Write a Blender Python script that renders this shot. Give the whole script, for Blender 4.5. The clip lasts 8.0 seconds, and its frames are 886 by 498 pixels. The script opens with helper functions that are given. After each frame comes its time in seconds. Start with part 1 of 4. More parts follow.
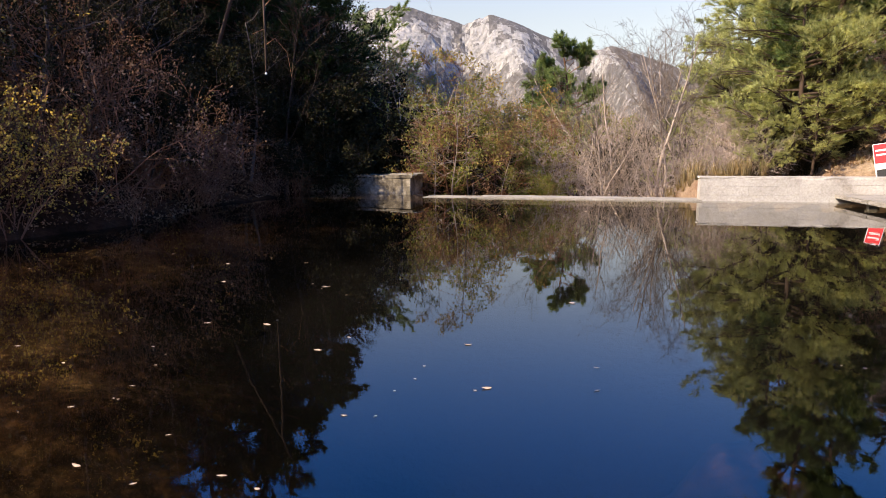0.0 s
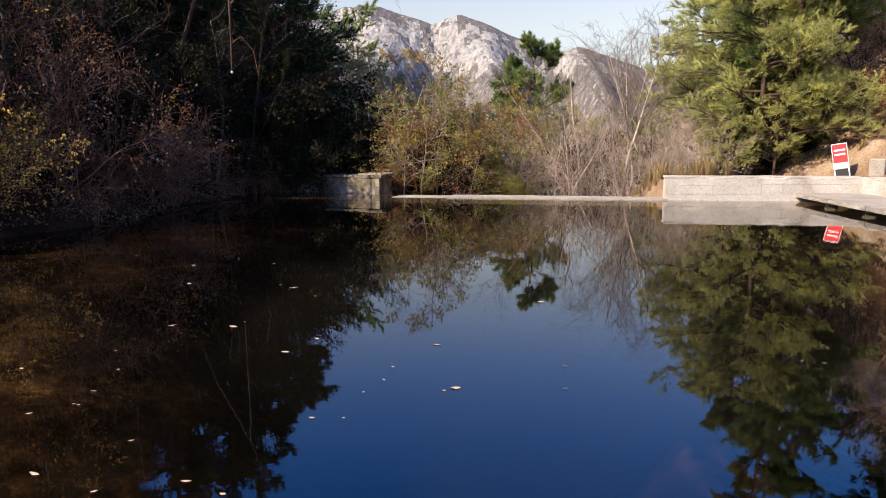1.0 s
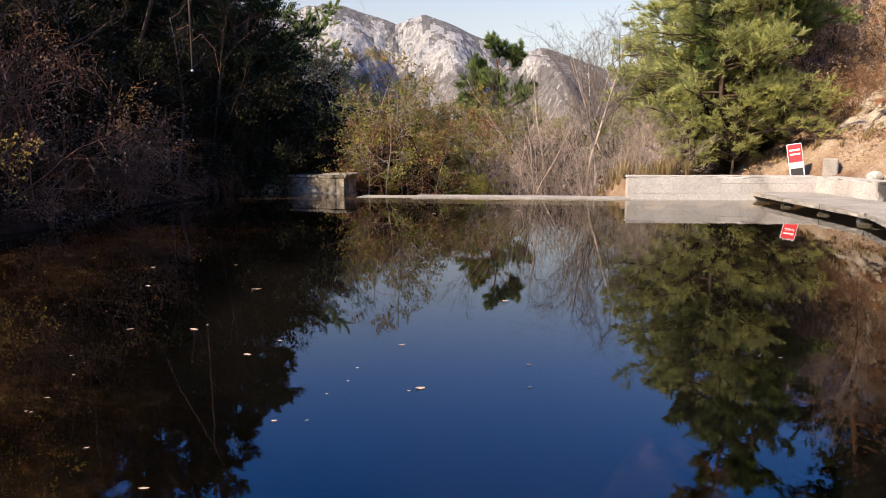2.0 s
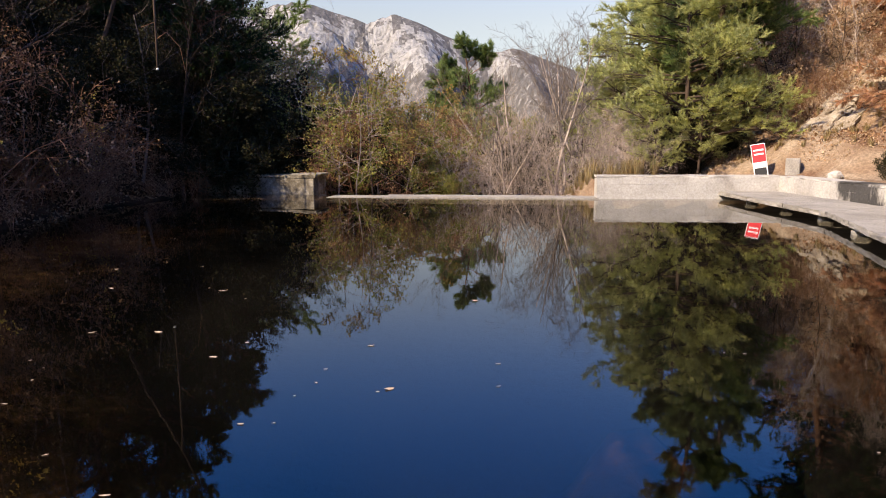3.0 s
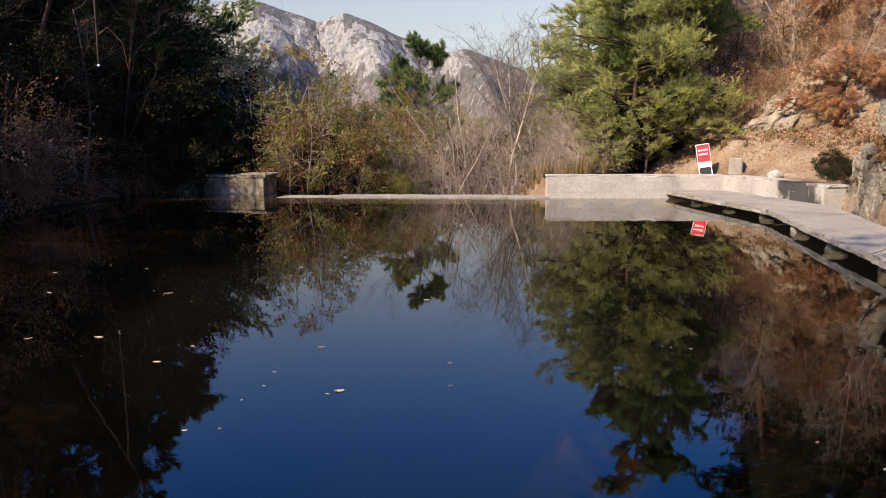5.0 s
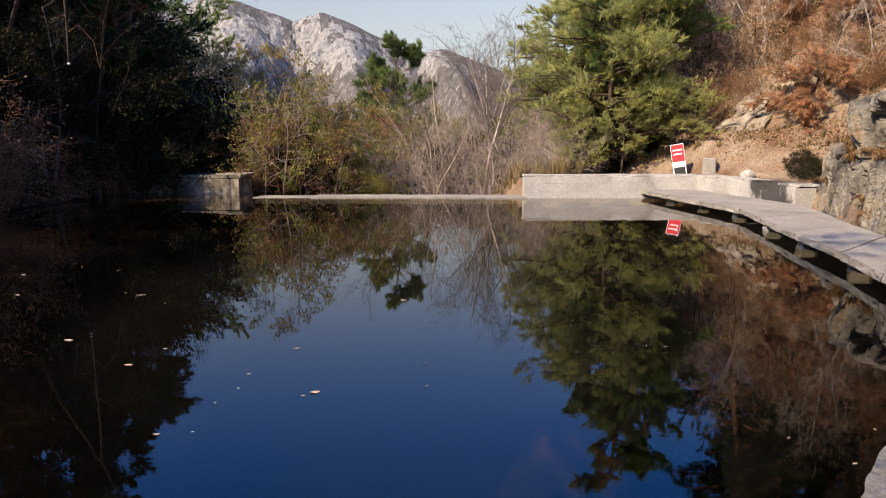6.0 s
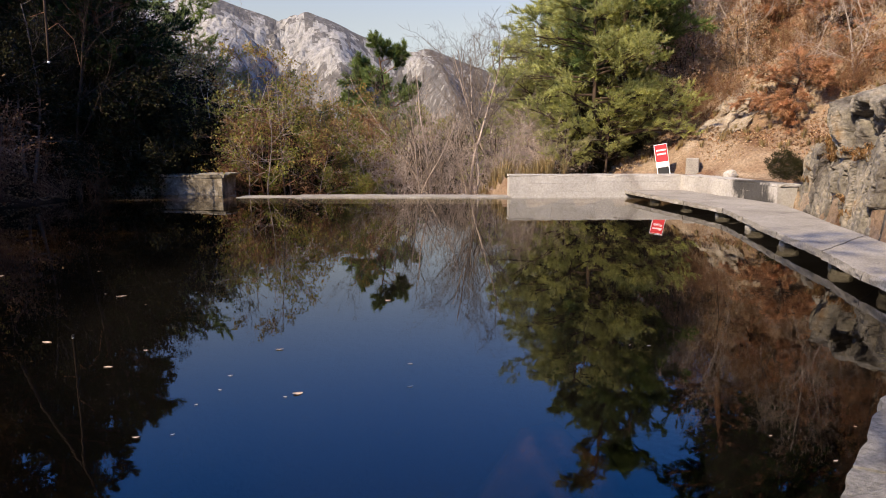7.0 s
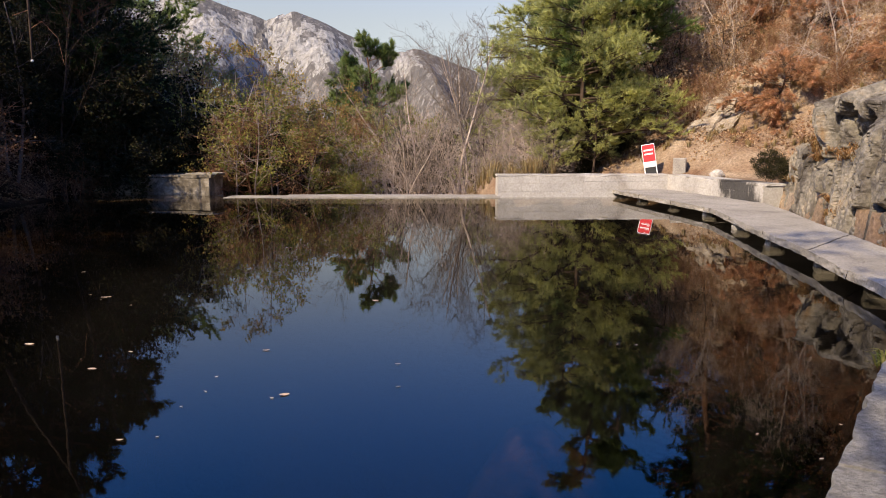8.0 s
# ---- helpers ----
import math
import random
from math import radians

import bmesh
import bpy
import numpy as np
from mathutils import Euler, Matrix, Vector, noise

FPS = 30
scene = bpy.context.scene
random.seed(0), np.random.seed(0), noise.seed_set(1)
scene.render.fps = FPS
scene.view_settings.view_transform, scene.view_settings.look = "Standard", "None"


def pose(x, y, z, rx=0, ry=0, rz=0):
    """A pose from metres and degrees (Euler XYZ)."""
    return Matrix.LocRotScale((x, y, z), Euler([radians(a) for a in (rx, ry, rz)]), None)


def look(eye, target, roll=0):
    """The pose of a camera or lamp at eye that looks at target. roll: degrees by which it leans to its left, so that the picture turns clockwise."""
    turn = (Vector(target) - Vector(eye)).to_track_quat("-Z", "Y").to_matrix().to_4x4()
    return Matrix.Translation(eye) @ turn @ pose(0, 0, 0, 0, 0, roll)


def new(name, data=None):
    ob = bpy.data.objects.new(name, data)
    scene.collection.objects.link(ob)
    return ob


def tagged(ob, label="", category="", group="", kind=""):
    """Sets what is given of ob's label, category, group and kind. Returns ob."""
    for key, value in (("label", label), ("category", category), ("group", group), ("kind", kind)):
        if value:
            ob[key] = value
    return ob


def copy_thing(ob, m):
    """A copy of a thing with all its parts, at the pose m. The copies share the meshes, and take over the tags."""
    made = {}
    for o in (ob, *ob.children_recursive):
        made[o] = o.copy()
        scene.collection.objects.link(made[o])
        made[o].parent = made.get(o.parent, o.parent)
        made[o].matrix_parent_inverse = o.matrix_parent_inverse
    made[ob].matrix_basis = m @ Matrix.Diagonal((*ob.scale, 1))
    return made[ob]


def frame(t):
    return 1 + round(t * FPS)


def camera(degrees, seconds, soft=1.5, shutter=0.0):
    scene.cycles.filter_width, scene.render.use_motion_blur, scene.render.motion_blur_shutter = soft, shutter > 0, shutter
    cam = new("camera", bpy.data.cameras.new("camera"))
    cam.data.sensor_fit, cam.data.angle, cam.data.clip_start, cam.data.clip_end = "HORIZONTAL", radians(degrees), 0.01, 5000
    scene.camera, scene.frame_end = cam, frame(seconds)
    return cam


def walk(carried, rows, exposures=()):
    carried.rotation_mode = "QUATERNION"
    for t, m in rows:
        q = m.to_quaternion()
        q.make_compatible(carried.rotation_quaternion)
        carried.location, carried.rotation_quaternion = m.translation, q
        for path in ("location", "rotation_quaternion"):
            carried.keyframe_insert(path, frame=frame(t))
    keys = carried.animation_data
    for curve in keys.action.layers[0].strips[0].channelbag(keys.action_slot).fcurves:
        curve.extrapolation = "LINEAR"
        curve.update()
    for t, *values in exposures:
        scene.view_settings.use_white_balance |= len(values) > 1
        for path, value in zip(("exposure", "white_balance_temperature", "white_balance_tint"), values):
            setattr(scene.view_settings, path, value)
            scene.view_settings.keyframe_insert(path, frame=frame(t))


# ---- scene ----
cam = camera(65.7, 8.0, soft=1.0)
ROWS = [
    (0.0, 0.0, 0.0, 1.7, 0.0, -9.05, 0.4),
    (0.5, 0.004, 0.010, 1.698, -1.27, -9.06, 0.36),
    (1.0, 0.012, 0.012, 1.698, -2.53, -9.08, 0.33),
    (1.5, 0.020, 0.018, 1.696, -3.98, -9.09, 0.30),
    (3.0, 0.052, 0.036, 1.690, -7.79, -9.11, 0.20),
    (3.5, 0.061, 0.045, 1.686, -8.81, -9.11, 0.16),
    (4.0, 0.067, 0.051, 1.683, -9.81, -9.11, 0.12),
    (4.5, 0.075, 0.058, 1.681, -10.69, -9.12, 0.09),
    (6.0, 0.099, 0.071, 1.676, -13.52, -9.12, 0.02),
    (6.5, 0.107, 0.079, 1.674, -14.16, -9.12, -0.02),
    (7.0, 0.117, 0.087, 1.671, -14.73, -9.12, -0.04),
    (7.5, 0.123, 0.093, 1.669, -15.31, -9.12, -0.06),
    (8.0, 0.129, 0.101, 1.666, -15.68, -9.12, -0.08),
]
walk(cam, [(t, pose(x, y, z, 90 + pitch, roll, yaw)) for t, x, y, z, yaw, pitch, roll in ROWS],
     [(0.0, 1.10, 7450, 10), (3.5, 0.88, 7450, 10), (8.0, 0.70, 7450, 10)])

# ---- light ----
SUN = Vector((-0.67, -0.38, 0.64)).normalized()      # towards the sun
world = bpy.data.worlds.new("sky")
scene.world = world
world.use_nodes = True
wn, wl = world.node_tree.nodes, world.node_tree.links
sky = wn.new("ShaderNodeTexSky")
sky.sky_type, sky.sun_disc = "NISHITA", False
sky.sun_elevation = math.asin(SUN.z)
sky.sun_rotation = math.atan2(SUN.x, SUN.y)
sky.altitude, sky.air_density, sky.dust_density, sky.ozone_density = 300, 1.0, 1.0, 5.0
# haze pales the sky towards the horizon, and it deepens higher up
way_, sep = wn.new("ShaderNodeTexCoord"), wn.new("ShaderNodeSeparateXYZ")
rise, deep, pale, blend = wn.new("ShaderNodeMapRange"), wn.new("ShaderNodeHueSaturation"), wn.new("ShaderNodeHueSaturation"), wn.new("ShaderNodeMix")
wl.new(way_.outputs["Generated"], sep.inputs[0])
wl.new(sep.outputs["Z"], rise.inputs[0])
rise.interpolation_type = "SMOOTHSTEP"
rise.inputs[1].default_value, rise.inputs[2].default_value = 0.14, 0.56
deep.inputs["Hue"].default_value, deep.inputs["Saturation"].default_value, deep.inputs["Value"].default_value = 0.515, 1.42, 2.55
pale.inputs["Saturation"].default_value, pale.inputs["Value"].default_value = 0.50, 0.66
for h in (deep, pale):
    wl.new(sky.outputs[0], h.inputs["Color"])
blend.data_type = "RGBA"
wl.new(rise.outputs[0], blend.inputs[0])
wl.new(pale.outputs[0], blend.inputs[6])
wl.new(deep.outputs[0], blend.inputs[7])
zenith, dim = wn.new("ShaderNodeMapRange"), wn.new("ShaderNodeMix")
zenith.interpolation_type = "SMOOTHSTEP"
zenith.inputs[1].default_value, zenith.inputs[2].default_value, zenith.inputs[3].default_value, zenith.inputs[4].default_value = 0.48, 0.95, 1.0, 0.4
wl.new(sep.outputs["Z"], zenith.inputs[0])
dim.data_type, dim.blend_type = "RGBA", "MULTIPLY"
dim.inputs[0].default_value = 1.0
wl.new(blend.outputs[2], dim.inputs[6])
wl.new(zenith.outputs[0], dim.inputs[7])
wl.new(dim.outputs[2], wn["Background"].inputs[0])
wn["Background"].inputs[1].default_value = 0.13
sun = new("sun", bpy.data.lights.new("sun", "SUN"))
sun.data.energy, sun.data.angle, sun.data.color = 5.0, radians(0.6), (1.0, 0.88, 0.71)
sun.matrix_world = look(SUN * 60, (0, 0, 0))

# ---- materials ----


def mat(name, rough=0.8, spec=0.3):
    m = bpy.data.materials.new(name)
    m.use_nodes = True
    b = m.node_tree.nodes["Principled BSDF"]
    b.inputs["Roughness"].default_value = rough
    b.inputs["Specular IOR Level"].default_value = spec
    return m, m.node_tree.nodes, m.node_tree.links, b


def coords(n, l, scale=(1, 1, 1), obj=True):
    c, mp = n.new("ShaderNodeTexCoord"), n.new("ShaderNodeMapping")
    l.new(c.outputs["Object" if obj else "Generated"], mp.inputs[0])
    mp.inputs["Scale"].default_value = scale
    return mp.outputs[0]


def world_coords(n, l, scale=(1, 1, 1)):
    c, mp = n.new("ShaderNodeNewGeometry"), n.new("ShaderNodeMapping")
    l.new(c.outputs["Position"], mp.inputs[0])
    mp.inputs["Scale"].default_value = scale
    return mp.outputs[0]


def noise_tex(n, l, vec, scale, detail=6, rough=0.6, distort=0.0):
    t = n.new("ShaderNodeTexNoise")
    t.inputs["Scale"].default_value, t.inputs["Detail"].default_value = scale, detail
    t.inputs["Roughness"].default_value, t.inputs["Distortion"].default_value = rough, distort
    l.new(vec, t.inputs["Vector"])
    return t.outputs["Fac"]


def ramp(n, l, fac, stops):
    r = n.new("ShaderNodeValToRGB")
    e = r.color_ramp.elements
    while len(e) < len(stops):
        e.new(0.5)
    for k, (pos, col) in enumerate(stops):
        e[k].position, e[k].color = pos, (*col, 1)
    l.new(fac, r.inputs[0])
    return r.outputs[0]


def mixed(n, l, fac, a, b, mode="MIX"):
    m = n.new("ShaderNodeMix")
    m.data_type, m.blend_type = "RGBA", mode
    for v, i in ((fac, 0), (a, 6), (b, 7)):
        if isinstance(v, (int, float)):
            m.inputs[i].default_value = v
        elif isinstance(v, tuple):
            m.inputs[i].default_value = (*v, 1)
        else:
            l.new(v, m.inputs[i])
    return m.outputs[2]


def bump(n, l, b, height, strength, dist):
    k = n.new("ShaderNodeBump")
    k.inputs["Strength"].default_value, k.inputs["Distance"].default_value = strength, dist
    l.new(height, k.inputs["Height"])
    l.new(k.outputs[0], b.inputs["Normal"])


def surface(name, stops, scale, grain_scale, grain=(0.55, 1.25), rough=0.85, bump_strength=0.5, bump_dist=0.02, spec=0.2, stretch=(1, 1, 1), random_piece=0.0):
    """A weathered mineral or earthy surface: large stains, fine grain, relief."""
    m, n, l, b = mat(name, rough, spec)
    v = world_coords(n, l, stretch)
    big = noise_tex(n, l, v, scale, 7, 0.62, 0.4)
    col = ramp(n, l, big, stops)
    fine = noise_tex(n, l, v, grain_scale, 6, 0.7)
    g = ramp(n, l, fine, [(0.3, (grain[0],) * 3), (0.7, (grain[1],) * 3)])
    col = mixed(n, l, 1.0, col, g, "MULTIPLY")
    if random_piece:
        o = n.new("ShaderNodeObjectInfo")
        r = ramp(n, l, o.outputs["Random"], [(0.0, (1 - random_piece,) * 3), (1.0, (1 + random_piece * 0.4,) * 3)])
        col = mixed(n, l, 1.0, col, r, "MULTIPLY")
    l.new(col, b.inputs["Base Color"])
    bump(n, l, b, fine, bump_strength, bump_dist)
    return m


def leaf_mat(name, stops, translucent=0.35, rough=0.6, spec=0.25):
    """Foliage, varied from leaf to leaf and over the crown."""
    m, n, l, b = mat(name, rough, spec)
    g = n.new("ShaderNodeNewGeometry")
    col = ramp(n, l, g.outputs["Random Per Island"], stops)
    v = coords(n, l)
    big = noise_tex(n, l, v, 1.8, 4)
    col = mixed(n, l, 1.0, col, ramp(n, l, big, [(0.32, (0.5, 0.52, 0.5)), (0.68, (1.3, 1.22, 1.15))]), "MULTIPLY")
    l.new(col, b.inputs["Base Color"])
    tr, mx = n.new("ShaderNodeBsdfTranslucent"), n.new("ShaderNodeMixShader")
    l.new(col, tr.inputs[0])
    mx.inputs[0].default_value = translucent
    l.new(b.outputs[0], mx.inputs[1])
    l.new(tr.outputs[0], mx.inputs[2])
    l.new(mx.outputs[0], n["Material Output"].inputs[0])
    return m


TANROCK = surface("tan_bedrock", [(0.3, (0.16, 0.115, 0.08)), (0.5, (0.31, 0.25, 0.19)), (0.72, (0.42, 0.37, 0.305))], 2.6, 16, (0.55, 1.2), 0.9, 0.8, 0.04)
CONCRETE = surface("pale_concrete", [(0.25, (0.19, 0.17, 0.145)), (0.5, (0.305, 0.275, 0.24)), (0.75, (0.385, 0.355, 0.315))], 0.9, 34, (0.55, 1.22), 0.9, 0.7, 0.012)

COARSE = surface("coarse_grey_concrete", [(0.25, (0.12, 0.11, 0.098)), (0.5, (0.20, 0.187, 0.168)), (0.75, (0.27, 0.255, 0.232))], 1.6, 30, (0.5, 1.3), 0.95, 0.9, 0.015)


def dark_band_stone():
    """Pale wall stone with a dark band across it, ragged at its edges."""
    m = surface("dark_banded_stone", [(0.2, (0.25, 0.22, 0.19)), (0.42, (0.39, 0.36, 0.325)), (0.75, (0.49, 0.455, 0.415))], 1.4, 18, (0.72, 1.12), 0.85, 0.6, 0.015)
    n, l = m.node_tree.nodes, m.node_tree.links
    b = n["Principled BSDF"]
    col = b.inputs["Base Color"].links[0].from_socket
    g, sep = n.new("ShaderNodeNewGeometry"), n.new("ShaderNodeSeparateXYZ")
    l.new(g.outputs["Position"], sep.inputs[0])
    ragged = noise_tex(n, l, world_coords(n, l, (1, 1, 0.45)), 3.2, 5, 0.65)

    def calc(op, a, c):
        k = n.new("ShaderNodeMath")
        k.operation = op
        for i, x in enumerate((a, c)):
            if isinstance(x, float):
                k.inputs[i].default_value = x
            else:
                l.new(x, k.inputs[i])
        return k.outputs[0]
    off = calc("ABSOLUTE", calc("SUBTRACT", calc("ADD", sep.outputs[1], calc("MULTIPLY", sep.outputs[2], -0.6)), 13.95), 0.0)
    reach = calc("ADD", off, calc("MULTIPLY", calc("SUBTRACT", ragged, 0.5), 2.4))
    band_tone = ramp(n, l, reach, [(0.42, (0.15, 0.15, 0.155)), (0.62, (0.55, 0.54, 0.53)), (0.85, (1, 1, 1))])
    l.new(mixed(n, l, 1.0, col, band_tone, "MULTIPLY"), b.inputs["Base Color"])
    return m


BANDSTONE = dark_band_stone()
# Near-black brown for the left bank and walkway footing: shade put into the colour.
SHADEBROWN = surface("shade_darkened_brown", [(0.25, (0.012, 0.007, 0.004)), (0.5, (0.042, 0.021, 0.012)), (0.75, (0.12, 0.055, 0.03))], 0.8, 16, (0.5, 1.3), 1.0, 0.9, 0.05, spec=0.0)
STONE = surface("pale_wall_stone", [(0.2, (0.25, 0.22, 0.19)), (0.42, (0.39, 0.36, 0.325)), (0.75, (0.49, 0.455, 0.415))], 1.4, 18, (0.72, 1.12), 0.9, 0.6, 0.015, random_piece=0.05)
MORTAR = surface("old_mortar", [(0.3, (0.28, 0.25, 0.22)), (0.7, (0.42, 0.39, 0.35))], 2.0, 30, (0.6, 1.2), 0.95, 0.6, 0.01)
DARKSTONE = surface("mossy_wall_stone", [(0.28, (0.045, 0.036, 0.027)), (0.44, (0.15, 0.125, 0.095)), (0.58, (0.30, 0.26, 0.205)), (0.76, (0.42, 0.37, 0.30))], 2.2, 20, (0.5, 1.2), 0.9, 0.6, 0.02, random_piece=0.35)
ROCK = surface("grey_rock", [(0.30, (0.045, 0.038, 0.03)), (0.42, (0.12, 0.102, 0.084)), (0.52, (0.215, 0.19, 0.155)), (0.60, (0.28, 0.235, 0.18)), (0.72, (0.22, 0.13, 0.06))], 1.7, 14, (0.45, 1.25), 0.85, 0.9, 0.05, stretch=(1.0, 1.0, 0.8))
SOIL = surface("litter_and_soil", [(0.2, (0.06, 0.033, 0.02)), (0.38, (0.18, 0.10, 0.06)), (0.54, (0.28, 0.195, 0.13)), (0.74, (0.42, 0.345, 0.26))], 0.45, 14, (0.45, 1.3), 0.95, 0.9, 0.06)
BARK = surface("grey_brown_bark", [(0.3, (0.07, 0.05, 0.04)), (0.7, (0.22, 0.18, 0.15))], 3.0, 26, (0.5, 1.3), 0.9, 0.7, 0.01, stretch=(1, 1, 0.3))
PALEBARK = surface("pale_twig_bark", [(0.3, (0.24, 0.175, 0.14)), (0.7, (0.52, 0.42, 0.345))], 3.0, 26, (0.6, 1.2), 0.85, 0.5, 0.006, stretch=(1, 1, 0.3))
WARMBARK = surface("warm_brown_twig_bark", [(0.3, (0.13, 0.055, 0.03)), (0.7, (0.36, 0.19, 0.11))], 3.0, 26, (0.6, 1.2), 0.85, 0.5, 0.006, stretch=(1, 1, 0.3))
DARKBARK = surface("dark_limb_bark", [(0.3, (0.03, 0.02, 0.014)), (0.7, (0.10, 0.065, 0.045))], 3.0, 26, (0.6, 1.2), 0.9, 0.5, 0.006, stretch=(1, 1, 0.3))
PINEBARK = surface("reddish_pine_bark", [(0.3, (0.08, 0.045, 0.03)), (0.7, (0.26, 0.13, 0.075))], 2.4, 22, (0.5, 1.3), 0.9, 0.8, 0.015, stretch=(1, 1, 0.35))
NEEDLES = leaf_mat("pine_needles", [(0.0, (0.32, 0.36, 0.11)), (0.5, (0.46, 0.49, 0.18)), (1.0, (0.58, 0.58, 0.27))], 0.5)
# Pine green lowered to put the hillside's shade into the needle colour.
SHADENEEDLES = leaf_mat("shade_darkened_needles", [(0.0, (0.02, 0.04, 0.014)), (0.5, (0.036, 0.062, 0.02)), (1.0, (0.06, 0.085, 0.028))], 0.2, 0.75, 0.08)
MIDNEEDLES = leaf_mat("green_pine_needles", [(0.0, (0.10, 0.16, 0.05)), (0.5, (0.17, 0.24, 0.075)), (1.0, (0.27, 0.32, 0.11))], 0.4)
SPRING = leaf_mat("young_yellow_green_leaves", [(0.0, (0.27, 0.22, 0.06)), (0.35, (0.34, 0.28, 0.075)), (0.65, (0.31, 0.18, 0.075)), (1.0, (0.21, 0.25, 0.06))], 0.4)
GREEN = leaf_mat("olive_green_leaves", [(0.0, (0.13, 0.16, 0.03)), (0.5, (0.22, 0.23, 0.05)), (1.0, (0.32, 0.27, 0.08))], 0.4)
YELLOW = leaf_mat("yellow_blossom", [(0.0, (0.60, 0.42, 0.06)), (0.5, (0.75, 0.58, 0.14)), (1.0, (0.55, 0.36, 0.08))], 0.4)
DRYLEAF = leaf_mat("dry_orange_leaves", [(0.0, (0.20, 0.08, 0.035)), (0.5, (0.36, 0.165, 0.08)), (1.0, (0.52, 0.32, 0.18))], 0.35)
DEADNEEDLES = leaf_mat("withered_orange_needles", [(0.0, (0.34, 0.16, 0.085)), (0.5, (0.52, 0.28, 0.16)), (1.0, (0.62, 0.40, 0.25))], 0.4)
# Leaf tone held near-black so that it carries the bank's shade.
SHADELEAF = leaf_mat("shade_darkened_leaves", [(0.0, (0.018, 0.022, 0.010)), (0.5, (0.03, 0.03, 0.013)), (1.0, (0.05, 0.038, 0.02))], 0.15, 0.75, 0.08)
BROWNLEAF = leaf_mat("dry_brown_leaves", [(0.0, (0.14, 0.065, 0.033)), (0.5, (0.27, 0.15, 0.082)), (1.0, (0.42, 0.28, 0.17))], 0.3)
RUSTGRASS = leaf_mat("rusty_dry_grass", [(0.0, (0.20, 0.10, 0.04)), (0.5, (0.34, 0.18, 0.08)), (1.0, (0.40, 0.29, 0.14))], 0.3)
TANLEAF = leaf_mat("pale_tan_dry_leaves", [(0.0, (0.30, 0.17, 0.09)), (0.5, (0.45, 0.30, 0.18)), (1.0, (0.58, 0.45, 0.31))], 0.3)
STRAW = leaf_mat("dry_grass", [(0.0, (0.22, 0.15, 0.07)), (0.5, (0.32, 0.24, 0.12)), (1.0, (0.34, 0.28, 0.15))], 0.3)
PALELEAF = leaf_mat("floating_leaf", [(0.0, (0.55, 0.36, 0.24)), (0.5, (0.62, 0.48, 0.36)), (1.0, (0.66, 0.58, 0.48))], 0.1)


def simple(name, col, rough=0.6, spec=0.3, var=0.15):
    m, n, l, b = mat(name, rough, spec)
    f = noise_tex(n, l, coords(n, l), 12, 5)
    l.new(mixed(n, l, 1.0, col, ramp(n, l, f, [(0.3, (1 - var,) * 3), (0.7, (1 + var,) * 3)]), "MULTIPLY"), b.inputs["Base Color"])
    return m


RED = simple("sign_red", (0.62, 0.03, 0.035), 0.45)
WHITE = simple("sign_white", (0.78, 0.78, 0.78), 0.5, var=0.06)
BLUEGREY = simple("sign_pale_blue", (0.55, 0.62, 0.68), 0.5, var=0.06)
BLACK = simple("dark_metal", (0.02, 0.02, 0.02), 0.6)


def water_mat():
    m, n, l, b = mat("pond_water", 0.0, 0.5)
    b.inputs["Transmission Weight"].default_value = 1.0
    b.inputs["IOR"].default_value = 1.34
    b.inputs["Base Color"].default_value = (0.13, 0.125, 0.11, 1)
    v = world_coords(n, l, (1, 1, 1))
    f = noise_tex(n, l, v, 4.2, 3, 0.5, 0.3)
    bump(n, l, b, f, 0.022, 0.02)
    return m


WATER = water_mat()


def bed_mat(name, stops, deep_shade):
    """Drowned leaves in the shallows; deep floor raggedly darkened for light absorbed by water."""
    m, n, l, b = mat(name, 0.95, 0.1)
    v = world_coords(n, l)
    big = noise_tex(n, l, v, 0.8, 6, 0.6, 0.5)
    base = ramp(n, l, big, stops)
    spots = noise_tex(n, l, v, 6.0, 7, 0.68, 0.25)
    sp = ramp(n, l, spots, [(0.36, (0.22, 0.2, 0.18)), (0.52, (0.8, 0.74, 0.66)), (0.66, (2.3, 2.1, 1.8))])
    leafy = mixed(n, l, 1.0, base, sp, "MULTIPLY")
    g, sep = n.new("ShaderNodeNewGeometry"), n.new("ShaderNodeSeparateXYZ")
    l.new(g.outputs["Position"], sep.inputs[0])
    # height plus noise sets where the painted depth darkening begins
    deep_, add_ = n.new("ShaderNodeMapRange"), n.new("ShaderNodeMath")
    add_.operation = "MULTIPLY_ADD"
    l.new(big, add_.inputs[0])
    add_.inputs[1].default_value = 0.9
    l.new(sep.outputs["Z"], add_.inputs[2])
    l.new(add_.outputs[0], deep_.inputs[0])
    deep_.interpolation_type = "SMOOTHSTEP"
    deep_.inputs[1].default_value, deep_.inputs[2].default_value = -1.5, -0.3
    l.new(mixed(n, l, deep_.outputs[0], deep_shade, leafy), b.inputs["Base Color"])
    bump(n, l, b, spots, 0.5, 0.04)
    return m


MOUNTAIN_STOPS = [(0.34, (0.13, 0.121, 0.113)), (0.45, (0.28, 0.265, 0.246)), (0.60, (0.39, 0.372, 0.346))]


def far_mat(name, stops, scale, relief):
    """Rock or scrub on the far mountain."""
    m, n, l, b = mat(name, 0.95, 0.1)
    f = noise_tex(n, l, world_coords(n, l, (1, 1, 0.35)), scale, 9, 0.68, 0.6)
    l.new(ramp(n, l, f, stops), b.inputs["Base Color"])
    bump(n, l, b, f, 1.0, relief)
    return m


